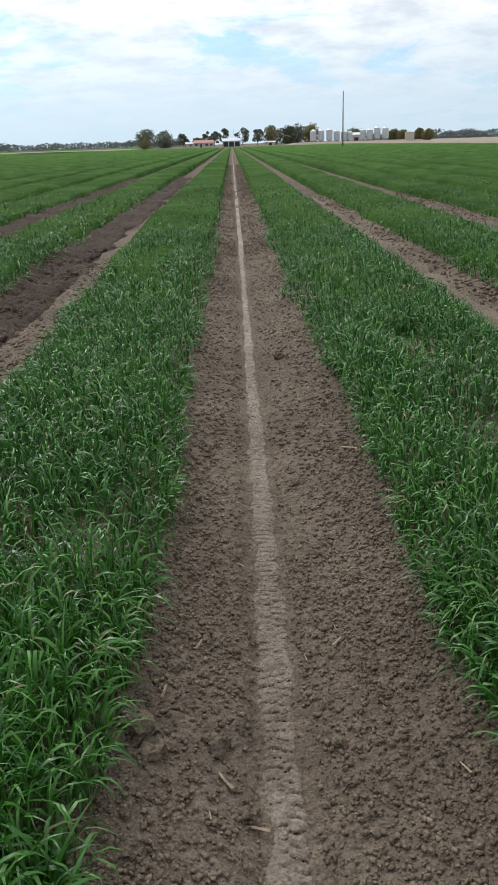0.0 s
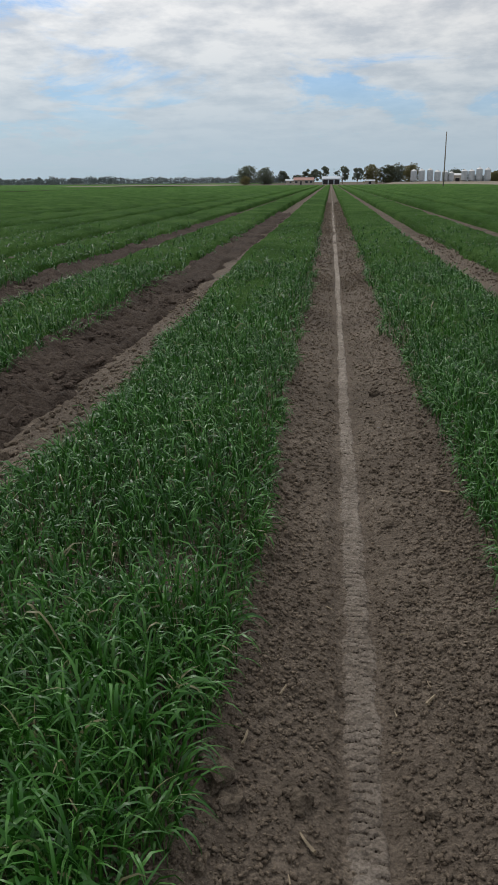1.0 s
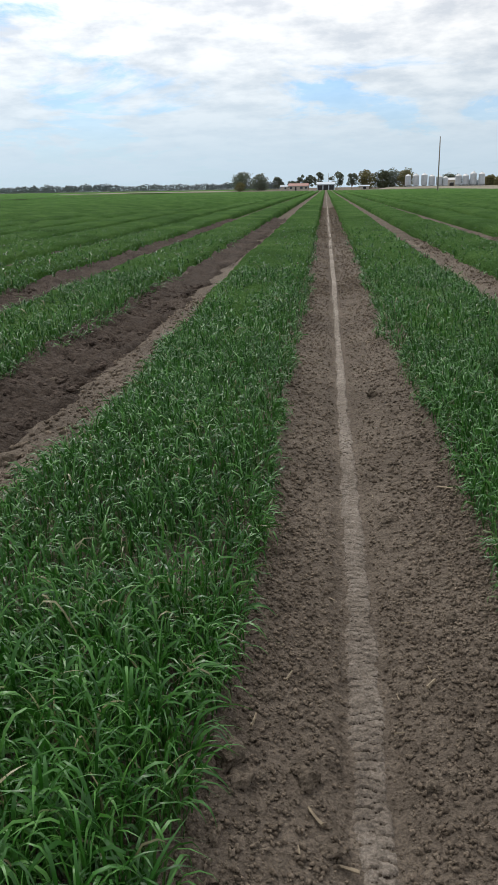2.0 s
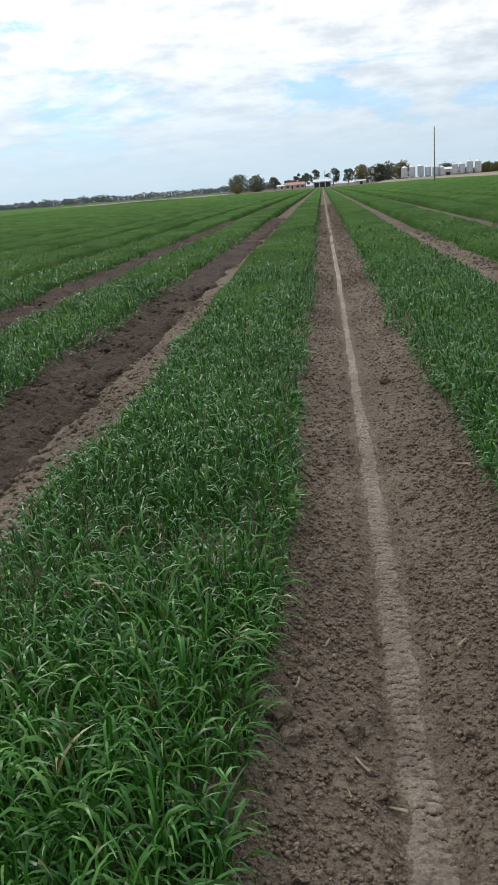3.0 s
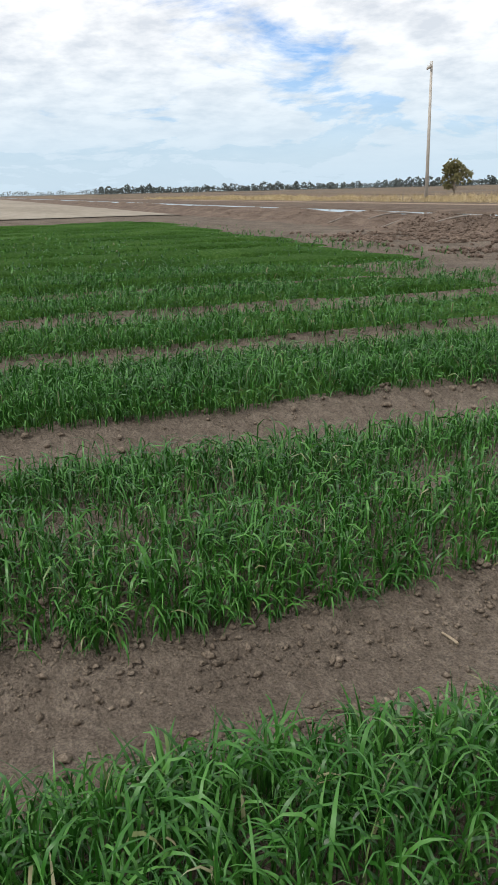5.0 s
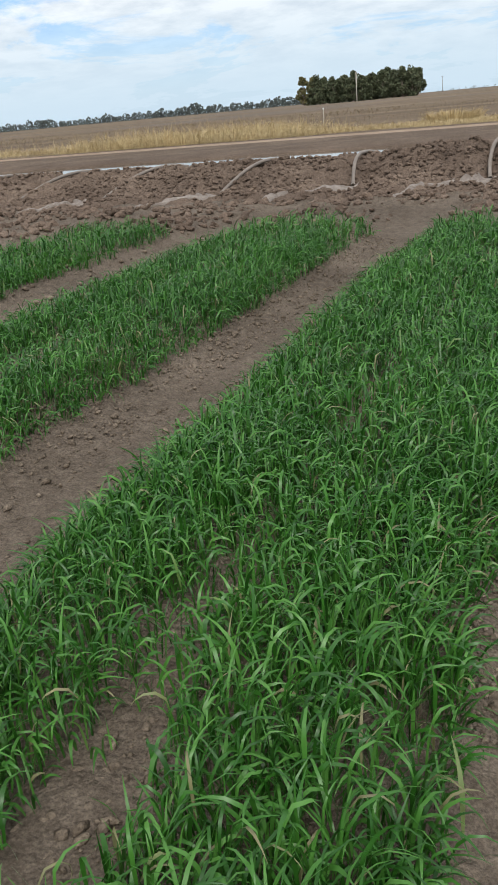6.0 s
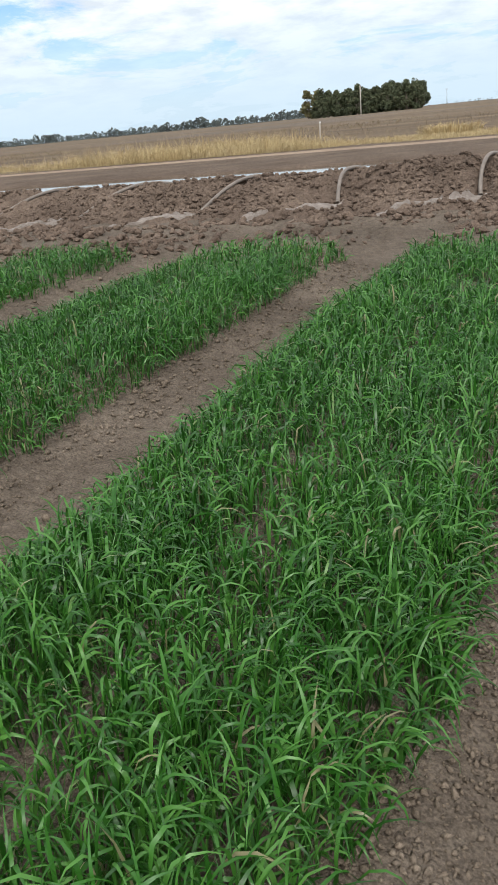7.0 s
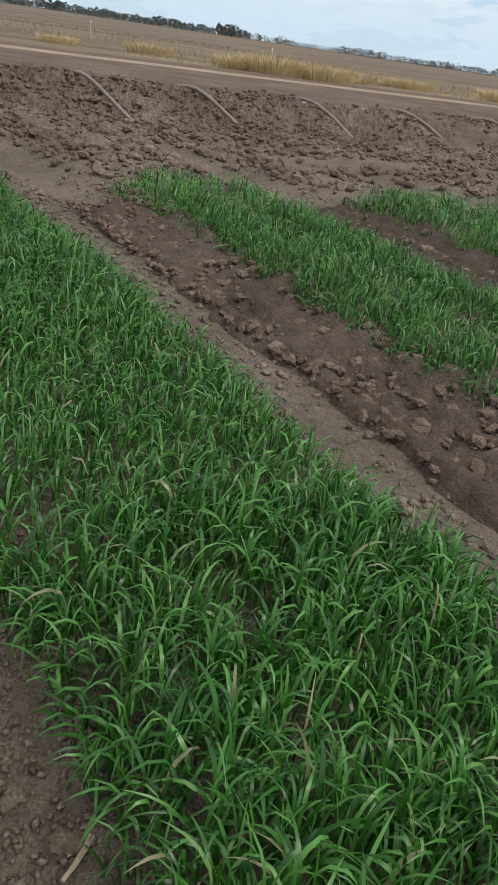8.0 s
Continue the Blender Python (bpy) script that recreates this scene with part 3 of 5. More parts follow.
bx = np.array(spread(-10, -700, 0.07, 1.08, 12)[::-1] + list(np.arange(-9.95, 13, 0.036)) + spread(13, 700, 0.06, 1.06, 12))
by = np.concatenate([np.arange(-15.0, -13.6, 0.1), np.arange(-13.6, -10.75, 0.036), np.arange(-10.7, -10.29, 0.08)])
bank = put("earth_bank", mesh_np("earth_bank", *grid(bx, by, bank_height)), BANK,
           label="rough bank of turned brown clods along the head ditch", category="earth bank", kind="structure")
gx, gy = np.meshgrid(np.array([-700, -200, -60, -20, 0, 20, 60, 200, 700.0]), np.array([-15.6, -15.2, -14.8, -14.4, -14.0, -13.25]), indexing="ij")
put("ditch_water", mesh_np("ditch_water", np.stack([gx, gy, 0 * gx + 0.378], -1).reshape(-1, 3), grid_faces(9, 6), True), WATER,
    label="still muddy water in the head ditch reflecting the sky", category="water", kind="structure")


# ---------------------------------------------------------------- clods, crumbs, straw
def clod_shape(seed, flat=0.75):
    """A lump of soil: a ball pushed in and out, then roughened."""
    r = np.random.default_rng(seed)
    bm = bmesh.new()
    bmesh.ops.create_icosphere(bm, subdivisions=3, radius=1)
    ax, at_ = r.uniform(0.75, 1.25, 3), Vector(r.uniform(-50, 50, 3))
    push = [(Vector(r.normal(0, 1, 3)).normalized(), r.uniform(-0.45, 0.35)) for _ in range(12)]
    for v in bm.verts:
        d = v.co.normalized()
        d = d * (0.95 + sum(k * max(0.0, d.dot(p)) ** 5 for p, k in push) + 0.30 * noise.fractal(d * 1.9 + at_, 0.7, 2.1, 4))
        v.co = Vector((d.x * ax[0], d.y * ax[1], d.z * flat))
    return bm


def clod_mesh(name, seed, flat=0.75, material=LONE_CLOD):
    bm = clod_shape(seed, flat)
    me = bpy.data.meshes.new(name)
    bm.to_mesh(me)
    bm.free()
    me.materials.append(material)
    return me


CLODS = [clod_mesh("clod", 100 + k) for k in range(10)]
BANK_CLODS = [clod_mesh("clod", 200 + k, 0.75, BANK) for k in range(8)]
PEB = []
for k in range(8):
    r = np.random.default_rng(500 + k)
    bm = bmesh.new()
    bmesh.ops.create_icosphere(bm, subdivisions=1, radius=1)
    if k < 3:
        bm.clear()
        top = [bm.verts.new(p) for p in ((0, 0, 1), (1, 0, 0), (0, 1, 0), (-1, 0, 0), (0, -1, 0), (0, 0, -1))]
        for p, q in ((1, 2), (2, 3), (3, 4), (4, 1)):
            bm.faces.new((top[0], top[p], top[q]))
            bm.faces.new((top[5], top[q], top[p]))
        bm.verts.index_update()
    PEB.append((np.array([v.co[:] for v in bm.verts]) * r.uniform(0.62, 1.25, (len(bm.verts), 1)) * [1.15, r.uniform(0.55, 0.95), 0.65],
                np.array([[v.index for v in f.verts] for f in bm.faces])))
    bm.free()


def strewn(name, xs, ys, zs, sizes, shapes, material, label, category, parent=None, simple=0.016, round_=False):
    """Many lumps in one mesh."""
    xs, ys, zs, sizes = (np.asarray(c, float) for c in (xs, ys, zs, sizes))
    pick = np.where(sizes > simple, rng.integers(0, len(shapes), len(xs)), -1 - rng.integers(0, 3, len(xs)))
    turn, tip = rng.uniform(0, 6.28, len(xs)), rng.uniform(-0.5, 0.5, len(xs))
    blocks = []
    for k in np.unique(pick):
        on = pick == k
        v, f = shapes[k] if k >= 0 else PEB[-1 - k]
        c, q, e, g = (fn(w[on])[:, None] for w in (turn, tip) for fn in (np.cos, np.sin))
        w = v[None] * sizes[on][:, None, None]
        wx, wz = w[..., 0] * e - w[..., 2] * g, w[..., 0] * g + w[..., 2] * e
        p = np.stack([wx * c - w[..., 1] * q + xs[on][:, None], wx * q + w[..., 1] * c + ys[on][:, None], wz + (zs + 0.38 * sizes)[on][:, None]], -1)
        blocks.append((p.reshape(-1, 3), (f[None] + len(v) * np.arange(on.sum())[:, None, None]).reshape(-1, 3)))
    return put(name, mesh_np(name, *joined(blocks), round_), material, parent, label, category, kind="stuff")


def single_clods(xs, ys, zs, sizes, parent, shapes=CLODS):
    for x, y, z, s in zip(xs, ys, zs, sizes):
        put("clod", shapes[rng.integers(len(shapes))], CLOD, parent,
            m=pose(x, y, z + 0.25 * s, rng.uniform(-25, 25), rng.uniform(-25, 25), rng.uniform(0, 360)) @ Matrix.Diagonal((s, s, s, 1)))


# crumbs over the bare furrows
def crumbs(count, k, y0, y1, lo, hi, half):
    u = rng.uniform(-1, 1, count)
    u = np.sign(u) * np.abs(u) ** 0.7 * half
    x = k * PITCH + u
    y = y0 + (y1 - y0) * rng.uniform(0, 1, count) ** 1.2
    s = lo + (hi - lo) * rng.uniform(0, 1, count) ** 3.2
    keep = (np.abs(u) > 0.065) | (s < 0.008)
    keep &= fbm(x * 1.7, y * 1.7, 2, 44) + rng.uniform(-0.3, 0.3, count) > 0.22
    x, y, s = x[keep], y[keep], s[keep]
    return x, y, height(x, y), s


sets = [crumbs(30000, 0, 1.2, 4.2, 0.003, 0.013, 0.56), crumbs(11000, 0, 4.2, 14, 0.006, 0.018, 0.56), crumbs(3500, 0, 12, 26, 0.012, 0.026, 0.56), crumbs(2200, 0, 25, 62, 0.02, 0.042, 0.56),
        crumbs(20000, 0, -0.4, -4.2, 0.003, 0.014, 0.56), crumbs(4500, 0, -4.2, -7.5, 0.006, 0.022, 0.56), crumbs(5200, -1, 2.5, 12, 0.006, 0.026, 0.62), crumbs(4200, -1, -0.5, -7.5, 0.006, 0.026, 0.62),
        crumbs(15000, 1, 1.5, -7.0, 0.005, 0.020, 0.60), crumbs(6000, 1, 1.5, 9.0, 0.005, 0.022, 0.60), crumbs(4000, 1, 8, 24, 0.012, 0.030, 0.55), crumbs(2500, 2, 8, 24, 0.014, 0.036, 0.5),
        crumbs(1600, 2, 8, -7.5, 0.008, 0.030, 0.6), crumbs(1200, -2, 8, -7.5, 0.008, 0.030, 0.6), crumbs(800, 3, 8, -7.5, 0.009, 0.032, 0.6)]
x, y, z, s = (np.concatenate(c) for c in zip(*sets))
strewn("soil_crumbs", x, y, z, s, PEB[3:], CLOD, "loose crumbs of dry grey-brown soil in the furrows", "soil crumbs", simple=0.019, round_=True)

# crumbs on the thin spots of the nearest bed
n = 2600
x, y = 1.12 + rng.normal(0, 0.14, n), rng.uniform(-2.6, 0.9, n)
strewn("soil_crumbs", x, y, height(x, y, False), 0.004 + 0.014 * rng.uniform(0, 1, n) ** 3, PEB[3:], CLOD, "loose crumbs of soil between thin wheat plants", "soil crumbs", simple=0.012, round_=True)

# dark lumps on the west furrows
n = 8000
x = np.where(rng.uniform(0, 1, n) < 0.75, rng.uniform(-2.58, -2.0, n), rng.uniform(-4.5, -3.7, n))
y = rng.uniform(-6.5, 13, n)
size = 0.007 + 0.034 * rng.uniform(0, 1, n) ** 2.6
for on, mat in ((y > 0.8, DAMP_LUMP), (y <= 0.8, BANK_LUMP)):
    strewn("damp_clods", x[on], y[on], height(x, y)[on] + 0.030, size[on], PEB[3:], mat, "dark damp clods turned up along a furrow", "clods", simple=0.012)

# lumps one can pick out in the walked furrow
n = 110
u = rng.uniform(0.14, 0.5, n) * rng.choice([-1, 1], n)
y = np.concatenate([rng.uniform(1.6, 6.5, 60), rng.uniform(-5.5, -0.9, 50)])
single_clods(u, y, height(u, y), rng.uniform(0.008, 0.021, n), ground)
for x, y, s in ((-0.366, 2.33, 0.050), (-0.40, 2.34, 0.036), (-0.335, 2.27, 0.030), (-0.42, 2.28, 0.030), (-0.163, 2.32, 0.030), (-0.11, 2.12, 0.024),
                (-0.30, 2.63, 0.022), (0.20, 6.26, 0.05), (0.16, 4.0, 0.03), (0.30, 3.1, 0.026), (-0.236, -1.23, 0.028), (-0.183, -1.486, 0.034), (-0.21, -1.6, 0.032),
                (-0.125, -1.568, 0.024), (-0.33, -1.29, 0.03), (-0.28, -1.42, 0.026), (2.23, -0.99, 0.035), (2.38, -2.73, 0.042), (2.2, -0.3, 0.03),
                (-2.25, 6.62, 0.06), (-1.85, 4.62, 0.06), (0.40, -0.57, 0.05), (0.41, -0.50, 0.04), (0.385, -0.42, 0.036), (0.37, -0.68, 0.034),
                (-2.3, -1.2, 0.04), (-2.4, -2.2, 0.045)):
    single_clods(*(np.array([v]) for v in (x, y)), height(np.array([x]), np.array([y])), [s], ground)

# clods on the bank and on the headland
n = 260
x, y = rng.uniform(-7, 9.5, n), rng.uniform(-13.2, -10.9, n)
single_clods(x, y, bank_height(x, y), rng.uniform(0.03, 0.085, n), bank, BANK_CLODS)
n = 30000
x = np.concatenate([rng.uniform(-16, 24, n), rng.uniform(24, 60, 700)])
y = rng.uniform(-13.4, -10.7, len(x))
keep = fbm(x * 0.9, y * 0.9, 2, 27) + rng.uniform(-0.2, 0.2, len(x)) > 0.33
keep &= ~on_trickle(x, y)
x, y = x[keep], y[keep]
strewn("bank_clods", x, y, bank_height(x, y), 0.012 + 0.042 * rng.uniform(0, 1, len(x)) ** 2.6, PEB[3:], BANK_LUMP, "loose brown clods heaped along the ditch bank", "clods", simple=0.03)
n = 17000
x, y = rng.uniform(-14, 22, n), rng.uniform(-10.9, -7.0, n)
keep = (fbm(x * 0.7, y * 1.2, 2, 28) + rng.uniform(-0.15, 0.15, n) > 0.36) & ~on_trickle(x, y)
keep &= np.abs(furrow_off(x)) > 0.15 + 0.12 * (y + 9) * (y > -9)
x, y = x[keep], y[keep]
strewn("headland_clods", x, y, height(x, y), 0.010 + 0.065 * rng.uniform(0, 1, len(x)) ** 2.6, PEB[3:], BANK_LUMP, "scattered clods on the bare headland strip", "clods", simple=0.025)
for x, y, s in ((-5.2, -8.7, 0.16), (-5.0, -8.75, 0.11), (-3.1, -9.0, 0.13), (-2.85, -8.9, 0.10), (-0.95, -8.95, 0.12), (0.35, -9.2, 0.09)):
    single_clods(*(np.array([v]) for v in (x, y)), height(np.array([x]), np.array([y])), [s], ground)


def straw_mesh(seed):
    r = np.random.default_rng(seed)
    bm = bmesh.new()
    ring = None
    bend = r.uniform(-0.05, 0.05)
    for t in (0, 0.33, 0.66, 1.0):
        w = 0.11 * (1 - 0.4 * t)
        now = [bm.verts.new((t - 0.5, bend * math.sin(math.pi * t) + w * math.cos(q), w * math.sin(q))) for q in (0.3, 1.87, 3.44, 5.0)]
        if ring:
            for k in range(4):
                bm.faces.new((ring[k], ring[(k + 1) % 4], now[(k + 1) % 4], now[k]))
        else:
            bm.faces.new(now[::-1])
        ring = now
    bm.faces.new(ring)
    me = bpy.data.meshes.new("straw")
    bm.to_mesh(me)
    bm.free()
    me.materials.append(STRAW)
    return me


STRAWS = [straw_mesh(k) for k in range(5)]


def straws(xs, ys, lengths, turns):
    for x, y, l, t in zip(xs, ys, lengths, turns):
        z = float(height(np.array([x]), np.array([y]))[0])
        put("straw", STRAWS[rng.integers(5)], STRAW, ground, m=pose(x, y, z + 0.012, 0, rng.uniform(-8, 8), t) @ Matrix.Diagonal((l, l * 0.8, l * 0.8, 1)))


straws([-0.319, -0.148, -0.077, -0.233, 0.088, 0.187, 0.43, 0.078, 2.48, 2.26, 2.18, -0.176, -0.122, -0.34, 0.084], [2.503, 2.211, 2.09, 2.744, 2.709, 2.741, 4.242, 2.549, -0.58, -0.48, -0.01, -1.19, -1.2, -1.25, -1.353],
       [0.05, 0.06, 0.06, 0.045, 0.03, 0.06, 0.08, 0.03, 0.09, 0.09, 0.07, 0.05, 0.05, 0.09, 0.05], [80, 125, 165, 70, 100, 60, 150, 20, 20, 50, 10, 100, 80, 40, 150])
n = 70
x = rng.choice([0, 0, 0, 1], n) * PITCH + rng.uniform(-0.5, 0.5, n)
straws(x, rng.uniform(-6, 7, n), rng.uniform(0.014, 0.038, n), rng.uniform(0, 180, n))


# ---------------------------------------------------------------- siphons over the bank
def tube(points, radius, sides=12, hollow=0.0):
    """A pipe along points; hollow: how deep the open start is bored."""
    bm = bmesh.new()
    pts = [Vector(p) for p in points]
    rings = []
    for k, p in enumerate(pts):
        way = (pts[min(k + 1, len(pts) - 1)] - pts[max(k - 1, 0)]).normalized()
        side = way.cross(Vector((0, 0, 1)) if abs(way.z) < 0.9 else Vector((1, 0, 0))).normalized()
        over = side.cross(way)
        r = radius(k / (len(pts) - 1)) if callable(radius) else radius
        rings.append([bm.verts.new(p + r * (math.cos(t) * side + math.sin(t) * over)) for t in (2 * math.pi * q / sides for q in range(sides))])
    for a, b in zip(rings, rings[1:]):
        for q in range(sides):
            bm.faces.new((a[q], a[(q + 1) % sides], b[(q + 1) % sides], b[q]))
    if hollow:
        way = (pts[1] - pts[0]).normalized()
        inner = [bm.verts.new(pts[0] + 0.82 * (v.co - pts[0])) for v in rings[0]]
        deep = [bm.verts.new(v.co + hollow * way) for v in inner]
        for q in range(sides):
            bm.faces.new((rings[0][(q + 1) % sides], rings[0][q], inner[q], inner[(q + 1) % sides]))
            bm.faces.new((inner[(q + 1) % sides], inner[q], deep[q], deep[(q + 1) % sides]))
        bm.faces.new(deep)
    else:
        bm.faces.new(rings[0][::-1])
    bm.faces.new(rings[-1])
    for f in bm.faces:
        f.smooth = len(f.verts) == 4
    bmesh.ops.recalc_face_normals(bm, faces=bm.faces[:])
    return bm


def bezier(p, n):
    p = [Vector(q) for q in p]
    out = []
    for k in range(n + 1):
        t, some = k / n, p
        while len(some) > 1:
            some = [u.lerp(v, t) for u, v in zip(some, some[1:])]
        out.append(some[0])
    return out


def siphon(x0, x1, bow):
    """A pipe from the furrow's head over the bank's crest into the water. x0: its outlet, x1: where it crosses the crest."""
    y0 = outlet_y(x0)
    zb = float(bank_height(np.array([x0]), np.array([y0]))[0])
    far = -11.95 - y0
    crest = max(float(bank_height(np.array([x1 + d]), np.array([yy]))[0]) for d in (-0.1, 0, 0.1) for yy in (-12.9, -13.1, -13.3, -13.5))
    top = max(0.40, crest + 0.0)
    root = thing("siphon_pipe", pose(x0, y0, zb), "dusty grey-brown curved irrigation siphon pipe lying over the clod bank", "siphon pipe", "siphons over the bank")
    pts = [(0, 0, 0.05), (0.35 * (x1 - x0) + bow * 0.7, -0.33 + 0.5 * far, 0.33 * (top - zb) + 0.10), (x1 - x0 + bow * 0.3, -0.72 + far, top - zb + 0.13),
           (x1 - x0, -1.05 + far, top - zb + 0.05), (x1 - x0 - 0.10, -1.6 + far, top - zb + 0.05), (x1 - x0 - 0.12, -2.3 + far, 0.32 - zb)]
    part("pipe", tube(bezier(pts, 26), 0.030, 12, 0.10), PIPE, root)
    part("outlet_lip", tube([Vector(pts[0]) + d * (Vector(pts[1]) - Vector(pts[0])).normalized() for d in (-0.004, 0.03)], 0.035, 12, 0.02), PIPE, root, "worn rim of the pipe's open end")


for x0, x1, bow in SIPHONS:
    siphon(x0, x1, bow)


def trickle(x0, x1, seed):
    """Pale silt washed from a siphon towards its furrow."""
    ys = np.linspace(outlet_y(x0) + 0.1, outlet_y(x0) + 2.9, 70)
    gu, gy = np.meshgrid(np.linspace(-1, 1, 9), ys, indexing="ij")
    t = (gy - ys[0]) / (ys[-1] - ys[0])
    w = (0.06 + 0.10 * fbm(gy * 2.5, gy * 0, 2, seed) + 0.10 * np.exp(-((t - 0.06) / 0.08) ** 2)) * (1 - 0.5 * t)
    gx = trickle_x(x0, x1, t) + 0.2 * (fbm(gy * 1.1, gy * 0, 2, seed + 1) - 0.5) * t + gu * w
    z = np.maximum(bank_height(gx, gy), height(gx, gy)) + 0.03
    z = z - 0.08 * smooth(0.7, 1.0, np.abs(gu) + 0.5 * (fbm(gx * 6, gy * 6, 2, seed + 3) - 0.5)) - 0.12 * smooth(0.42, 0.62, t + 0.3 * (fbm(gx * 3, gy * 3, 2, seed + 2) - 0.5))
    put("silt_trickle", mesh_np("silt_trickle", np.stack([gx, gy, z], -1).reshape(-1, 3), grid_faces(9, 70), True), TRICKLE,
        label="pale wet silt washed out below a siphon", category="silt", kind="structure")


for k, (x0, x1) in enumerate(TRICKLES):
    trickle(x0, x1, 200 + 7 * k)


# ---------------------------------------------------------------- wheat
BENDS = {6: (0, 0.28, 0.47, 0.63, 0.77, 0.89, 1), 4: (0, 0.38, 0.62, 0.82, 1), 3: (0, 0.45, 0.75, 1), 2: (0, 0.5, 1)}


def blades(x, y, z, length, width, lean, turn, curl, segs):
    """Arching tapered leaves as one set of triangles: straight below, bowed over above."""
    n = len(x)
    rows = []
    px, pz = np.zeros(n), np.zeros(n)
    twist, tilt = rng.normal(0, 0.5, n), rng.normal(0, 0.35, n)
    knee = rng.uniform(0.10, 0.50, n)
    steps = BENDS[segs]
    for s, t in enumerate(steps):
        w = 0.5 * width * (0.5 + 1.43 * t if t < 0.35 else 1 - ((t - 0.35) / 0.65) ** 2.0)
        cr, sr = np.cos(tilt + 1.3 * twist * t), np.sin(tilt + 1.3 * twist * t)
        wx, wy = -np.sin(turn + twist * t) * cr, np.cos(turn + twist * t) * cr
        cx, cy, cz = x + px * np.cos(turn), y + px * np.sin(turn), z + np.maximum(pz, 0.004)
        if s < segs:
            rows.append(np.stack([cx - wx * w, cy - wy * w, cz - sr * w], 1))
            rows.append(np.stack([cx + wx * w, cy + wy * w, cz + sr * w], 1))
            step = steps[s + 1] - t
            q = np.clip((t + 0.5 * step - knee) / (1.0 - knee), 0, 1)
            a = lean + 0.15 * t + curl * q * q * (3 - 2 * q)
            px, pz = px + np.sin(a) * length * step, pz + np.cos(a) * length * step
        else:
            rows.append(np.stack([cx, cy, cz], 1))
    per = len(rows)
    v = np.stack(rows, 1).reshape(-1, 3)
    f = []
    for s in range(segs - 1):
        f += [(2 * s, 2 * s + 1, 2 * s + 3), (2 * s, 2 * s + 3, 2 * s + 2)]
    f.append((2 * segs - 2, 2 * segs - 1, 2 * segs))
    faces = (np.arange(n)[:, None, None] * per + np.array(f)[None]).reshape(-1, 3)
    return v, faces


def bed_edges(c, y):
    """Where a bed's crop begins and ends across, at each y."""
    c0 = c + (0.09 if -1.2 < c < -0.9 else 0.10 if -3.3 < c < -3.0 else 0.0)
    a = c0 - (0.50 if -1.2 < c < -0.9 else 0.57) + 0.17 * (fbm(y * 1.3, y * 0 + c, 3, 33) - 0.5)
    b = c0 + 0.56 + 0.17 * (fbm(y * 1.3, y * 0 + c + 40, 3, 34) - 0.5)
    if abs(c) > 5:        # the outer furrows are half grown over
        grown = smooth(0.5, 5.0, y)
        a, b = a - (0.10 if c > 0 else 0.16) * (0.2 + 0.8 * grown), b + (0.16 if c > 0 else 0.30) * (0.2 + 0.8 * grown)
        if abs(c) > 7:
            a, b = a - 0.12 * grown, b + 0.08 * grown
    return a - (0.14 if 3.0 < c < 3.3 else 0.0), b + (0.15 if 0.9 < c < 1.2 else 0.0)


BARE = ((1.13, -0.05, 0.19), (1.16, 0.33, 0.15), (1.19, 0.51, 0.15), (1.17, -0.50, 0.22), (1.18, -0.80, 0.16), (1.10, -1.7, 0.16), (1.12, -2.3, 0.15), (0.80, 2.87, 0.14), (1.12, 2.46, 0.16),
        (1.10, 4.27, 0.22), (1.14, 3.43, 0.16), (0.72, 2.0, 0.14), (-1.16, 2.6, 0.18), (-0.76, 3.13, 0.16), (-1.27, 2.97, 0.15), (-0.62, 3.37, 0.13), (-0.58, -2.12, 0.15),
        (-0.82, -1.6, 0.15))     # thin spots: x, y, reach


def crop_density(x, y, c):
    """Thin and bare patches, mostly along the middle of a bed."""
    mid = np.exp(-((x - c) / 0.16) ** 2)
    patch = smooth(0.50, 0.68, fbm(x * 1.5 + 3 * c, y * 0.75, 3, 36))
    thin = 1 - mid * (0.55 * patch + (0.22 if abs(c - 1.05) < 0.1 else 0.05)) - 0.18 * patch
    if c > 6:              # thin, gappy ends of the eastern beds
        thin = thin - 0.45 * smooth(-1.5, -4.0, y)
    for px, py, r in BARE:
        thin = thin - 0.60 * np.exp(-(((x - px) / (0.55 * r)) ** 2 + ((y - py) / r) ** 2))
    return np.clip(thin, 0.03, 1)


def crop_height(x, y):
    return 0.80 + 0.45 * fbm(x * 1.1, y * 0.8, 3, 37)


def bed_span(c):
    """The stretch of y that a bed covers."""
    if c > 33:
        return 30 + (c - 33) * 11.0, 330.0
    if 5 < c < 12:
        return END_Y + 0.25 * (c - 5.25), 330.0
    return END_Y + (0.22 if c < 0 else -0.15) + 0.2 * math.sin(2.1 * c), 330.0


ZONES = ((0.0, 2.6, 5200, 6, 0.76), (2.6, 7.0, 3200, 4, 0.74), (7.0, 13.0, 1100, 3, 1.0), (13.0, 34.0, 130, 2, 2.0))


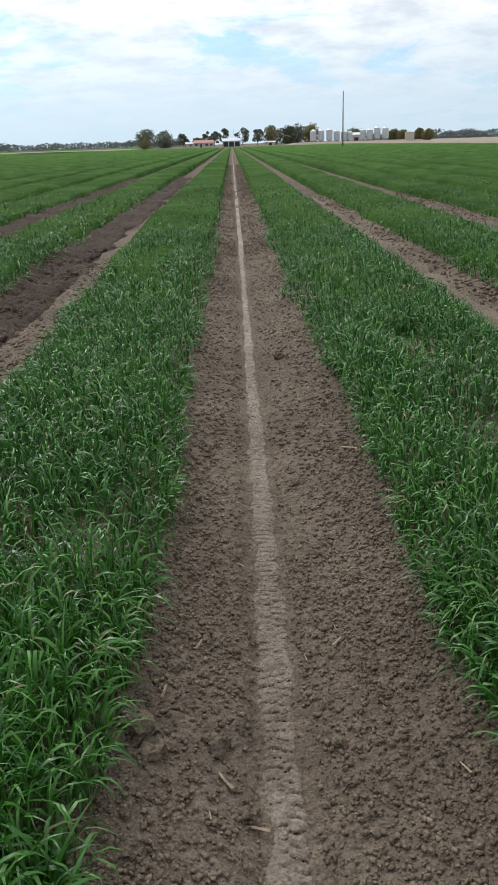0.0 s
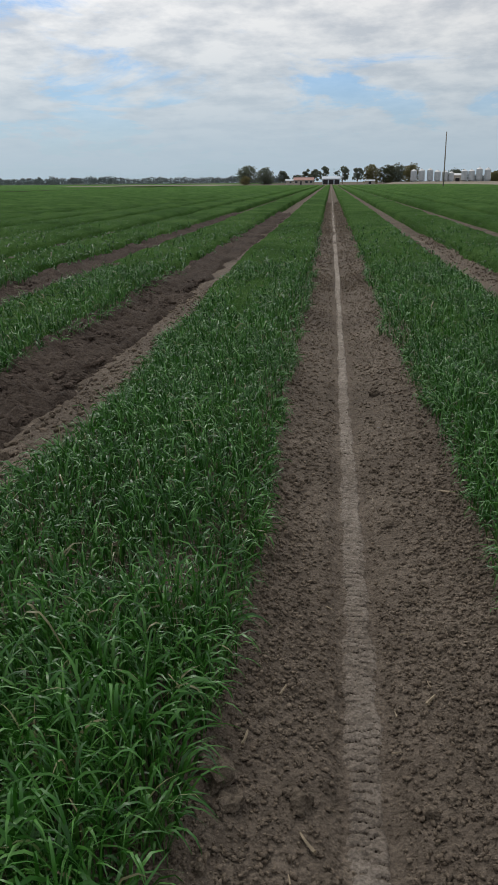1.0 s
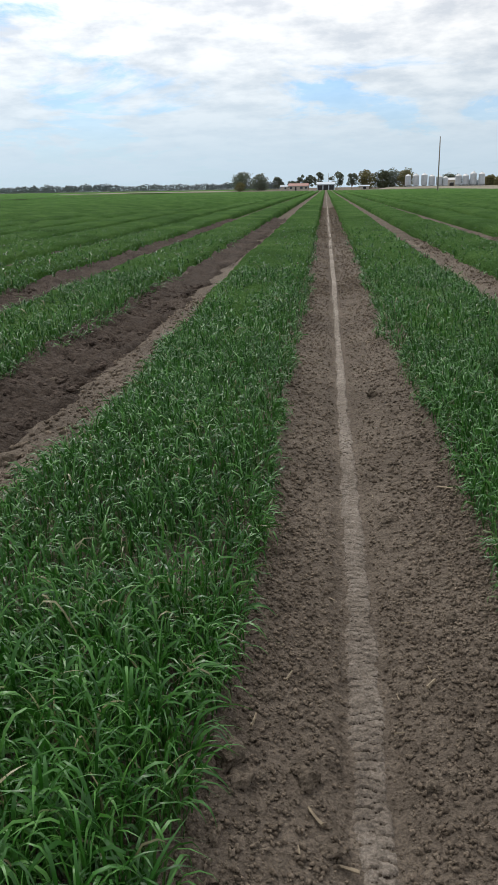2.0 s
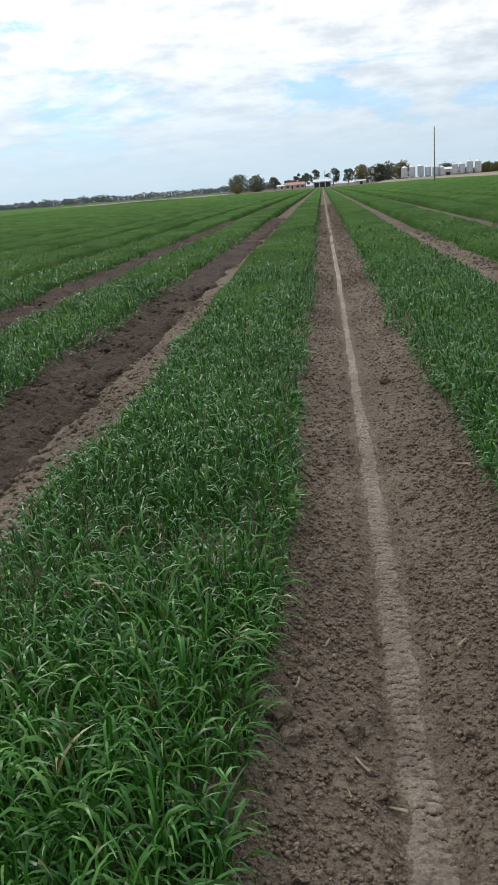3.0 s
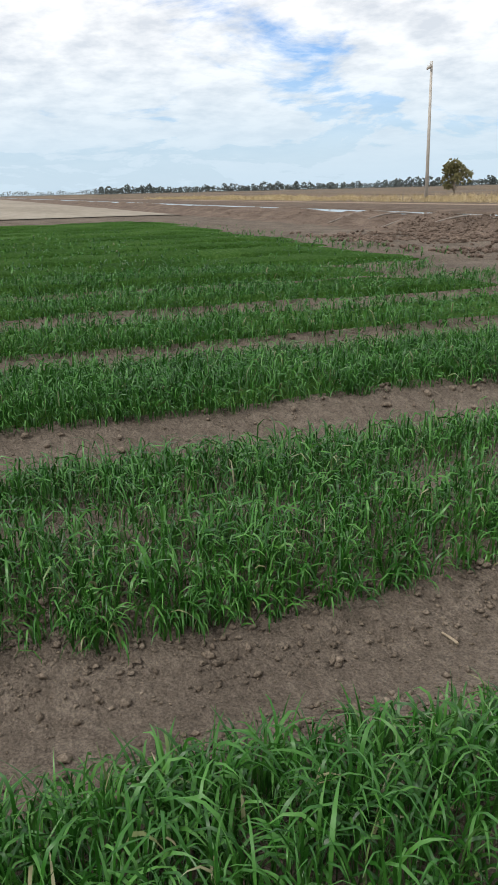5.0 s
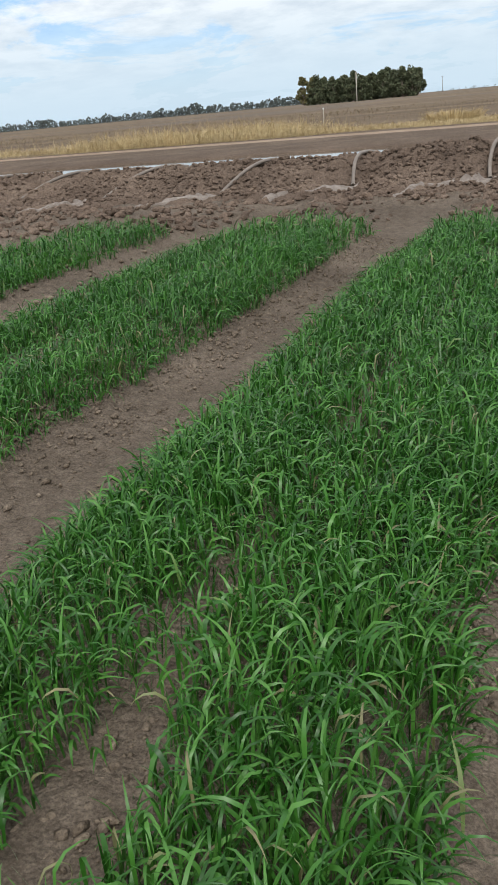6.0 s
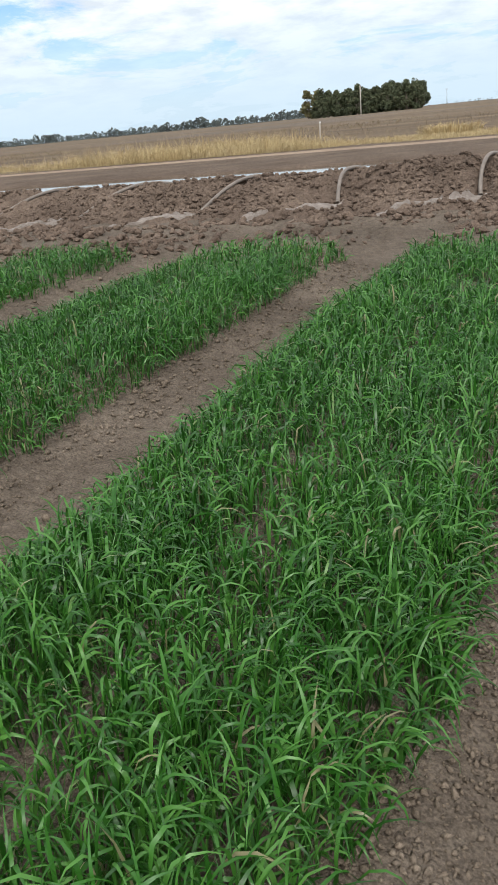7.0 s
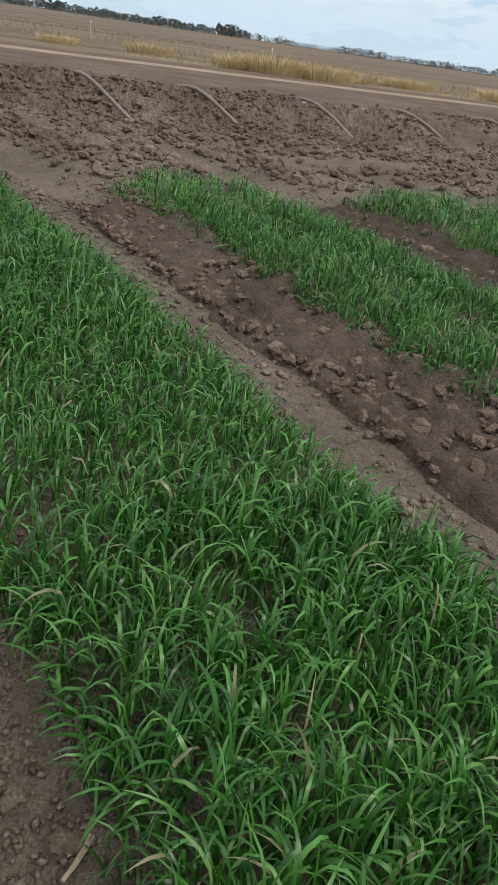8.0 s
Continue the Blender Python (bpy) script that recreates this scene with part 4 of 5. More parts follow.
def wheat_bed(c):
    y0, y1 = bed_span(c)
    sets = []
    for near, far, per_m2, segs, wide in ZONES:
        lo, hi = max(y0, -far), min(y1, far + 1)
        if hi <= lo or abs(c) - 0.8 > far:
            continue
        count = int(per_m2 * 1.45 * (hi - lo))
        plants = count // 4
        x = np.repeat(c + rng.uniform(-0.74, 0.74, plants), 4)
        y = np.repeat(rng.uniform(lo, hi, plants), 4)
        d = np.hypot(x, y - 0.4)
        a, b = bed_edges(c, y)
        if segs < 4:
            a, b = a - 0.05, b + 0.05
        # the walk never faces the west: fewer, broader leaves there
        west = (x < -1.7) & (np.abs(y - 0.2) < 0.75 * np.abs(x))
        keep = ~west | (np.repeat(rng.uniform(0, 1, plants), 4) < 0.25)
        if segs == 2:
            keep &= rng.uniform(0, 1, len(x)) < smooth(35.0, 13.0, d)
        keep &= (d >= near) & (d < far) & (x > a) & (x < b) & (np.repeat(rng.uniform(0, 1, plants), 4) < crop_density(x, y, c))
        x, y = x[keep], y[keep]
        if not len(x):
            continue
        a, b, west = a[keep], b[keep], west[keep]
        n = len(x)
        x, y = x + rng.normal(0, 0.012, n), y + rng.normal(0, 0.012, n)
        h = crop_height(x, y) * (0.65 + 0.35 * crop_density(x, y, c))
        # leaves spring from upright shoots, some from the foot, most from higher up
        edge = np.minimum(x - a, b - x)
        shoot = rng.uniform(0, 1, n) < 0.22 * smooth(0.0, 0.12, edge)
        lift = np.where(shoot, 0.0, h * 0.13 * rng.uniform(0, 1, n) ** 1.3) * (0.25 + 0.75 * smooth(0.0, 0.16, edge))
        lean = np.abs(np.where(shoot, rng.normal(0.0, 0.10, n), rng.normal(0.14 if segs > 4 else 0.22, 0.20, n)))
        turn = rng.uniform(0, 2 * math.pi, n)
        # a light wind bends some tips west; edge plants flop into the furrow
        turn = np.where(rng.uniform(0, 1, n) < 0.3, rng.normal(3.6, 0.8, n), turn)
        turn = np.where((x - a < 0.09) & (rng.uniform(0, 1, n) < 0.5), math.pi + rng.normal(0, 0.7, n), turn)
        turn = np.where((b - x < 0.09) & (rng.uniform(0, 1, n) < 0.5), rng.normal(0, 0.7, n), turn)
        curl = np.clip(np.where(shoot, rng.normal(0.9, 0.6, n), rng.normal(2.2 if segs > 4 else 2.6, 0.6, n)), 0.1, 3.4)
        length = h * np.where(shoot, rng.uniform(0.16, 0.26, n), rng.uniform(0.10, 0.235, n)) * (1.0 if segs > 4 else 0.9)
        wide_ = wide * rng.uniform(0.0072, 0.0135, n) * np.where(west, 1.6, 1.0) * np.where(shoot, 0.8, 1.0)
        sets.append(blades(x, y, height(x, y, False) - 0.004 + lift, length, wide_, lean, turn, curl, segs))
    # the closed crop beyond single leaves
    start = max(y0, 5.2 if abs(c) < 2 else 4.6 if abs(c) < 4 else y0)
    ys = np.array([v for v in spread(start, y1, 0.17, 1.015, 4.0)])
    us = np.array([-0.67, -0.645, -0.60, -0.50, -0.36, -0.22, -0.08, 0.08, 0.22, 0.36, 0.50, 0.60, 0.645, 0.67])
    gu, gy = np.meshgrid(us, ys, indexing="ij")
    far_ = smooth(10, 60, np.hypot(c, gy))
    gx = c + gu * (1.0 + 0.28 * smooth(4.5, 8, np.full_like(gu, abs(c))) * smooth(0.5, 5.0, gy)) * (0.76 + 0.24 * smooth(8, 16, np.hypot(c, gy))) + 0.10 * (fbm(gy * 0.9, gy * 0 + c, 2, 33) - 0.5) + (0.08 if 0.9 < c < 1.2 else -0.07 if 3.0 < c < 3.3 else 0.0)
    rise = (0.09 + 0.05 * smooth(6, 12, np.hypot(c, gy)) + 0.08 * far_) * (1 - smooth(0.60, 0.67, np.abs(gu))) * crop_height(gx, gy) * smooth(start - 0.1, start + 2.5, gy)
    rough = ((0.07 + 0.03 * far_) * (fbm(gx * 6, gy * 4, 3, 38) - 0.5) + 0.05 * (fbm(gx * 1.4, gy * 0.8, 2, 39) - 0.5)) * (1 - smooth(0.60, 0.67, np.abs(gu))) * smooth(start - 0.1, start + 2.5, gy)
    gz = height(gx, gy, False) + rise + rough - 0.03
    v, f = np.stack([gx, gy, gz], -1).reshape(-1, 3), grid_faces(len(us), len(ys))
    canopy = mesh_np("wheat_canopy", v, f, True)
    if sets:
        ob = put("wheat_bed", mesh_np("wheat_bed", *joined(sets), True), WHEAT, label="dense bed of young green wheat on a raised soil ridge",
                 category="wheat crop", group="wheat beds", kind="stuff")
        put("canopy", canopy, CANOPY, ob)
    else:
        put("wheat_bed", canopy, CANOPY, label="far bed of young green wheat", category="wheat crop", group="wheat beds", kind="stuff")


for k in range(-25, 22):
    wheat_bed((k + 0.5) * PITCH)


# ---------------------------------------------------------------- dry grass along the road
def tuft(name, x, y, radius, tall, count, label, category="grass tuft", material=STRAW_GRASS, kind=""):
    r = radius * np.sqrt(rng.uniform(0, 1, count))
    t = rng.uniform(0, 2 * math.pi, count)
    px, py = r * np.cos(t), r * np.sin(t)
    z = height(np.array([x]), np.array([y]), False)[0] + 0.02
    v, f = blades(px, py, np.zeros(count), 0.75 * tall * rng.uniform(0.5, 1.1, count), rng.uniform(0.008, 0.02, count) * 1.3, np.abs(rng.normal(0.2, 0.35, count)), t, np.clip(rng.normal(0.6, 0.4, count), 0, 2), 3)
    put(name, mesh_np(name, v, f, True), material, label=label, category=category, group="roadside tufts", m=pose(x, y, z))


for x, y, r, h in ((-13.4, -32.0, 0.9, 0.55), (-16.0, -27.0, 1.2, 0.95), (-17.6, -26.2, 1.0, 0.8), (-14.6, -27.5, 0.7, 0.7), (-3.6, -29.5, 0.8, 0.45), (-9.5, -31, 0.7, 0.4),
                   (-20.5, -29, 1.1, 0.7), (-24.5, -30, 1.2, 0.6), (-28.0, -27.5, 1.3, 0.7), (0.6, -29.2, 0.9, 0.35), (5.4, -29.0, 1.0, 0.6)):
    tuft("dry_grass_tuft", x, y, r, h, int(800 * r * r + 300), "straw-yellow dry grass tuft beside the dirt road")


def grass_strip(x0, x1, y0, y1, count, tall, label, cut, material=STRAW_GRASS):
    x, y = rng.uniform(x0, x1, count), rng.uniform(y0, y1, count)
    k = fbm(x * 0.25, y * 0.4, 3, 91) + rng.uniform(-0.12, 0.12, count)
    keep = k > cut
    x, y, k = x[keep], y[keep], k[keep]
    n = len(x)
    far_ = np.hypot(x, y) / 30
    tall = tall * (0.3 + 0.7 * smooth(4, 12, np.abs(x)))
    v, f = blades(x, y, height(x, y, False) + 0.02, tall * rng.uniform(0.4, 1.15, n) * (0.25 + 3.2 * np.clip(k - cut, 0, 0.25)), rng.uniform(0.006, 0.014, n) * 1.3 * far_,
                  np.abs(rng.normal(0.35, 0.5, n)), rng.uniform(0, 6.28, n), np.clip(rng.normal(1.0, 0.6, n), 0, 2.4), 2)
    put("dry_grass", mesh_np("dry_grass", v, f, True), material, label=label, category="dry grass", kind="stuff")


grass_strip(3, 34, -29.5, -23.4, 70000, 0.75, "tall straw-yellow dry grass along the road edge", 0.485)
grass_strip(34, 130, -38, -24.5, 26000, 0.6, "straw-yellow dry grass along the road edge", 0.47)
grass_strip(-60, 4, -33, -24.5, 14000, 0.32, "thin dry grass along the road edge", 0.54)
grass_strip(-40, 60, -75, -30, 22000, 0.42, "low brown stubble tufts over the fallow", 0.46, BROWN_GRASS)


# ---------------------------------------------------------------- trees
def leaf_cards(centres, radii, per, size, squash=0.8):
    """Small leaf sprays in clumps, as one mesh of quads."""
    out = []
    for c, r in zip(centres, radii):
        d = rng.normal(0, 1, (per, 3))
        d /= np.linalg.norm(d, axis=1)[:, None]
        p = np.array(c) + d * (r * rng.uniform(0.35, 1.0, (per, 1)) ** 0.5) * [1, 1, squash]
        out.append(p)
    p = np.concatenate(out)
    n = len(p)
    u = rng.normal(0, 1, (n, 3))
    u /= np.linalg.norm(u, axis=1)[:, None]
    w = np.cross(u, rng.normal(0, 1, (n, 3)))
    w /= np.linalg.norm(w, axis=1)[:, None]
    s = size * rng.uniform(0.5, 1.2, (n, 1))
    v = np.stack([p - u * s, p - w * s * 0.55, p + u * s, p + w * s * 0.55], 1).reshape(-1, 3)
    return v, np.arange(4 * n).reshape(-1, 4)


def tree_mesh(tall, wide, clear, clumps, per, leaf, shape="gum"):
    """Trunk with limbs, and the crown's leaves."""
    bm = bmesh.new()
    centres, radii = [], []
    tubes = [([(0, 0, -0.2), (0.1 * wide * 0.2, 0.05, clear * 0.6), (0, 0.1, clear), (0.1, 0, tall * 0.7)], lambda t: 0.035 * tall * (1 - 0.8 * t) * 0.8)]
    for q in range(clumps):
        t = rng.uniform(0, 2 * math.pi)
        u = rng.uniform(0, 1)
        zz = clear + (tall - clear) * (0.12 + 0.76 * u)
        if shape == "gum":
            reach = 0.5 * wide * math.sin(math.pi * (0.18 + 0.72 * u)) * rng.uniform(0.45, 0.85)
        elif shape == "round":
            reach = 0.5 * wide * math.sqrt(max(0.05, 1 - (2 * u - 0.9) ** 2)) * rng.uniform(0.4, 0.8)
        else:
            reach = 0.5 * wide * rng.uniform(0.2, 0.9) * (1 - 0.75 * max(0.0, u - 0.55) / 0.45)
            zz = clear + (tall - clear) * (0.04 + 0.84 * u)
        c = (reach * math.cos(t), reach * math.sin(t), zz)
        centres.append(c)
        radii.append(wide * rng.uniform(0.11, 0.20) * (1.4 if shape != "gum" else 1.0))
        if q % 2 == 0:
            tubes.append(([(0, 0, clear * rng.uniform(0.6, 1.0)), (0.5 * c[0], 0.5 * c[1], 0.4 * clear + 0.55 * zz), c], lambda t: 0.012 * tall * (1 - 0.7 * t)))
    parts = [tube(bezier(p, 5), r, 6) for p, r in tubes]
    verts, faces, n = [], [], 0
    for one in parts:
        one.verts.index_update()
        bmesh.ops.triangulate(one, faces=one.faces[:])
        verts.append(np.array([v.co[:] for v in one.verts]))
        faces.append(np.array([[v.index for v in f.verts] for f in one.faces]) + n)
        n += len(one.verts)
        one.free()
    bm.free()
    trunk = mesh_np("trunk", np.concatenate(verts), np.concatenate(faces), True)
    crown = mesh_np("crown", *leaf_cards(centres, radii, per, leaf))
    return trunk, crown


def tree(x, y, tall, wide, clear, foliage, label, shape="gum", clumps=22, per=55, leaf=0.32, z=0.0, category="tree", group="", name="tree"):
    root = thing(name, pose(x, y, z, 0, 0, rng.uniform(0, 360)), label, category, group)
    trunk, crown = tree_mesh(tall, wide, clear, clumps, per, leaf, shape)
    put("trunk", trunk, BARK, root)
    put("crown", crown, foliage, root)
    return root


def at(heading, dist):
    return dist * math.sin(radians(heading)), dist * math.cos(radians(heading))


FARM = 480.0
for head, tall, wide, clear, leafs, shape, label in (
        (354.45, 9.8, 12.0, 1.4, HAZED_GUM, "round", "broad dark green farm tree behind the crop"), (355.55, 8.8, 10.0, 1.0, HAZED_GUM, "round", "rounded dark green farm tree"),
        (356.75, 7.6, 6.0, 2.2, HAZED_GUM, "gum", "thin open-crowned gum tree"), (357.75, 5.8, 6.0, 1.5, HAZED_GUM, "gum", "small grey-green gum tree near the house"),
        (358.35, 8.8, 5.5, 2.4, HAZED_GUM, "gum", "open gum tree behind the shed"), (358.85, 8.6, 6.0, 2.4, HAZED_GUM, "gum", "open gum tree behind the shed"),
        (359.45, 10.2, 7.0, 3.0, HAZED_GUM, "gum", "tall gum tree with a spreading crown"), (0.75, 10.3, 8.0, 2.8, HAZED_GUM, "gum", "tall gum tree beside the shed"),
        (1.75, 9.4, 7.0, 2.5, HAZED_GUM, "gum", "tall gum tree with gaps in its crown"), (2.75, 10.4, 10.0, 1.2, OLIVE, "round", "broad olive-brown tree by the silos"),
        (3.75, 10.6, 10.0, 1.2, PINE, "round", "broad dark tree by the silos"), (4.45, 10.9, 10.0, 1.2, HAZED_GUM, "round", "broad dark green tree by the silos"),
        (5.35, 10.8, 9.0, 2.0, OLIVE, "round", "large brownish-green tree behind the silos"), (8.2, 7.0, 10.0, 1.0, HAZED_GUM, "round", "low dark tree behind the silos"),
        (10.75, 6.4, 7.0, 1.0, OLIVE, "round", "yellow-green tree beside the silos"), (11.35, 5.6, 6.0, 0.8, OLIVE, "round", "low yellow-green shrubby tree by the tank"),
        (12.4, 6.2, 7.0, 0.8, OLIVE, "round", "yellow-green tree past the tank"), (13.0, 5.6, 6.0, 0.8, OLIVE, "round", "yellow-green tree past the tank")):
    x, y = at(head, FARM + rng.uniform(5, 30))
    tree(x, y, tall, wide * 1.2, clear * (0.7 if shape == "gum" else 0.25), leafs, label, shape, 15 if shape == "gum" else 38, 80 if shape == "gum" else 60, 0.5, group="farmstead trees")
x, y = at(354.2, 425)
tree(x, y, 4.2, 5.6, 0.3, OLIVE, "round clipped-looking green bush at the crop's edge", "round", 20, 60, 0.3, category="bush", name="bush")


# ---------------------------------------------------------------- farm buildings
def box(w, d, h, z=0.0, x=0.0, y=0.0, bevel=0.0):
    bm = bmesh.new()
    bmesh.ops.create_cube(bm, size=1)
    for v in bm.verts:
        v.co = Vector((v.co.x * w + x, v.co.y * d + y, (v.co.z + 0.5) * h + z))
    if bevel:
        bmesh.ops.bevel(bm, geom=bm.edges[:], offset=bevel, segments=1, affect="EDGES")
    return bm


def gable(w, d, h, over=0.3, thick=0.08):
    """A pitched roof over a w by d plan, ridge along x."""
    bm = bmesh.new()
    for s in (-1, 1):
        low, high = Vector((0, s * (d / 2 + over), -over * h / (d / 2))), Vector((0, 0, h))
        e = w / 2 + over
        v = [bm.verts.new((x, p.y, p.z + t)) for t in (0, thick) for x, p in ((-e, low), (e, low), (e, high), (-e, high))]
        for f in ((0, 1, 2, 3), (7, 6, 5, 4), (0, 4, 5, 1), (1, 5, 6, 2), (2, 6, 7, 3), (3, 7, 4, 0)):
            bm.faces.new([v[k] for k in f])
    bmesh.ops.recalc_face_normals(bm, faces=bm.faces[:])
    return bm


def building(name, head, dist, w, d, wall_h, roof_h, wall_mat, roof_mat, label, category, openings):
    x, y = at(head, dist)
    root = thing(name, pose(x, y, 0, 0, 0, -head), label, category)
    part("wall", box(w, d, wall_h + 0.1, -0.1), wall_mat, root)
    r = part("roof", gable(w, d, roof_h), roof_mat, root)
    r.location.z = wall_h
    for kind, ox, ow, oh, oz in openings:
        # doorways are dark panels on the solid wall, painting in an unlit inside
        mat = GLASSY if kind == "window" else OPENING_SHADE
        o = part(kind, box(ow, 0.12, oh, oz, ox, -d / 2 - 0.03), mat, root)
        part("frame", box(ow + 0.2, 0.06, 0.1, oz + oh, ox, -d / 2 - 0.06), WHITE, o)
    return root


building("machinery_shed", 0.0, FARM, 10.0, 8.0, 3.1, 1.2, GREY_ROOF, GREY_ROOF, "grey iron machinery shed with a dark open front", "shed",
         (("doorway", -3.2, 2.6, 2.6, 0.0), ("doorway", 0.0, 2.6, 2.6, 0.0), ("doorway", 3.2, 2.6, 2.6, 0.0)))
building("farmhouse", 358.15, FARM - 20, 10.5, 8.0, 2.4, 1.3, CREAM, RED_ROOF, "low cream farmhouse with a red iron roof", "house",
         (("window", -4.0, 1.3, 1.1, 0.9), ("door", -1.5, 0.9, 2.0, 0.0), ("window", 1.5, 1.5, 1.1, 0.9), ("window", 4.0, 1.3, 1.1, 0.9)))
building("annexe", 357.2, FARM - 20, 4.0, 5.0, 2.2, 0.6, CREAM, GREY_ROOF, "small pale outbuilding beside the farmhouse", "outbuilding", (("window", 0.5, 1.0, 0.9, 0.9),))
building("silo_office", 8.3, FARM - 10, 6.0, 5.0, 3.6, 1.0, CREAM, WHITE, "small cream building between the silos", "outbuilding", (("doorway", 0.0, 2.2, 2.2, 0.0),))
building("pale_hall", 24.4, 700, 13.0, 8.0, 1.9, 1.2, CREAM, GREY_ROOF, "pale low building before the far tree line", "building", (("doorway", -3.0, 3.0, 1.6, 0.0),))
building("low_store", 2.6, FARM - 15, 5.0, 4.0, 1.8, 0.5, CREAM, GREY_ROOF, "low pale store under the trees", "outbuilding", (("doorway", 0.0, 1.5, 1.5, 0.0),))


def ring_body(r, h, z0, rings, sides=24):
    """A cylinder wall with slight hoops."""
    bm = bmesh.new()
    prev = None
    for k in range(rings * 2 + 1):
        z, rr = z0 + h * k / (rings * 2), r * (1.0 if k % 2 else 1.018)
        now = [bm.verts.new((rr * math.cos(t), rr * math.sin(t), z)) for t in (2 * math.pi * q / sides for q in range(sides))]
        if prev:
            for q in range(sides):
                bm.faces.new((prev[q], prev[(q + 1) % sides], now[(q + 1) % sides], now[q]))
        prev = now
    return bm


def cone(r0, r1, z0, z1, sides=24):
    bm = bmesh.new()
    bmesh.ops.create_cone(bm, cap_ends=True, segments=sides, radius1=r0, radius2=r1, depth=abs(z1 - z0))
    bmesh.ops.translate(bm, verts=bm.verts[:], vec=(0, 0, (z0 + z1) / 2))
    return bm


def silo(head, tall, r, mat, label, dist=FARM - 25):
    x, y = at(head, dist)
    root = thing("grain_silo", pose(x, y, 0), label, "silo", "grain silos")
    part("body", ring_body(r, tall * 0.66, tall * 0.18, 6), mat, root)
    part("roof", cone(r * 1.05, 0.25, tall * 0.84, tall * 0.985), WHITE, root, "white cone roof")
    part("hopper", cone(0.3, r, 0.35, tall * 0.18), mat, root)
    part("cap", cone(0.32, 0.28, tall * 0.975, tall), mat, root)
    for q in range(6):
        t = math.pi / 3 * q
        part("leg", box(0.14, 0.14, tall * 0.24, -0.02, r * 0.95 * math.cos(t), r * 0.95 * math.sin(t)), mat, root)
    part("ladder", box(0.35, 0.08, tall * 0.8, 0.1, 0, -r * 1.05), mat, root)


for head, el in ((5.46, 0.68), (5.97, 0.71), (6.52, 0.73), (7.0, 0.62), (7.48, 0.58), (7.88, 0.51), (8.72, 0.64), (9.17, 0.63), (9.66, 0.77), (10.19, 0.73)):
    silo(head, 1.45 + (FARM - 25) * math.tan(radians(el)), 1.62 if el > 0.55 else 1.35, STEEL, "galvanised steel grain silo with a white cone roof")
x, y = at(11.75, FARM - 40)
tank = thing("water_tank", pose(x, y, 0), "cream upright storage tank with a flat cone lid", "tank")
part("body", ring_body(2.3, 4.4, -0.05, 5), CREAM, tank)
part("lid", cone(2.4, 0.3, 4.35, 5.0), CREAM, tank)
x, y = at(8.3, FARM - 20)
pad = put("silo_pad", mesh_np("silo_pad", *grid(np.linspace(x - 38, x + 34, 30), np.linspace(y - 30, y + 20, 20),
          lambda u, v: 0.9 * smooth(0, 6, 25 - np.abs(v - y + 5)) * smooth(0, 6, 36 - np.abs(u - x + 2)) - 0.1 + 0.3 * fbm(u * 0.2, v * 0.2, 2, 2)), True), STUBBLE,
          label="low bare earth pad under the silos", category="ground", kind="structure")
for ob in [o for o in scene.objects if o.name.startswith(("grain_silo", "silo_office"))]:
    ob.location.z = 0.6


def power_pole(x, y, tall, z, label, arms=1, wood=POLE_WOOD, thick=0.16):
    root = thing("power_pole", pose(x, y, z, 0, 0, rng.uniform(-20, 20)), label, "power pole")
    part("post", tube([(0, 0, -0.3), (0, 0, tall * 0.5), (0, 0, tall)], lambda t: thick * (1 - 0.35 * t), 10), wood, root)
    for k in range(arms):
        c = part("crossarm", box(1.9, 0.12, 0.14, tall - 0.5 - 0.9 * k, 0, 0.15), wood, root)
        for q in (-0.8, 0.0, 0.8):
            part("insulator", cone(0.06, 0.04, tall - 0.36 - 0.9 * k, tall - 0.16 - 0.9 * k, 8), WHITE, c).location = (q, 0.15, 0)


power_pole(25.9, 200.0, 12.1, 0.0, "tall grey weathered timber pole standing in the crop", 0, POLE_WOOD, 0.17)
power_pole(61.6, -34.6, 10.4, 0.3, "pale timber power pole beside the dirt road", 1, PALE_WOOD, 0.15)
x, y = at(164.1, 300)
power_pole(x, y, 9.4, 0.3, "pale timber power pole before the plantation", 0, PALE_WOOD, 0.24)
x, y = at(169.6, 620)
power_pole(x, y, 10.5, 0.3, "distant power pole on the fallow plain", 1, POLE_WOOD, 0.2)
x, y = at(0.18, FARM + 40)
power_pole(x, y, 9.5, 0.0, "thin mast behind the shed", 0, POLE_WOOD, 0.12)


def stake(x, y, tall):
    z = float(height(np.array([x]), np.array([y]), False)[0])
    root = thing("marker_stake", pose(x, y, z, rng.uniform(-4, 4), rng.uniform(-4, 4), 0), "thin bleached wooden marker stake in dry grass", "stake", "marker stakes")
    part("post", box(0.045, 0.035, tall + 0.2, -0.2, bevel=0.008), PALE_WOOD, root)
    part("cap", box(0.05, 0.04, 0.06, tall - 0.02), WHITE, root, "white painted tip")


for x, y in (at(161.0, 33), at(199.1, 46), at(210.5, 40)):
    stake(x, y, 0.75)

# small tree by the roadside pole
tree(66.5, -40.3, 3.1, 3.0, 0.6, OLIVE, "small olive-brown roadside tree beside the pole", "round", 22, 70, 0.16, 0.3)

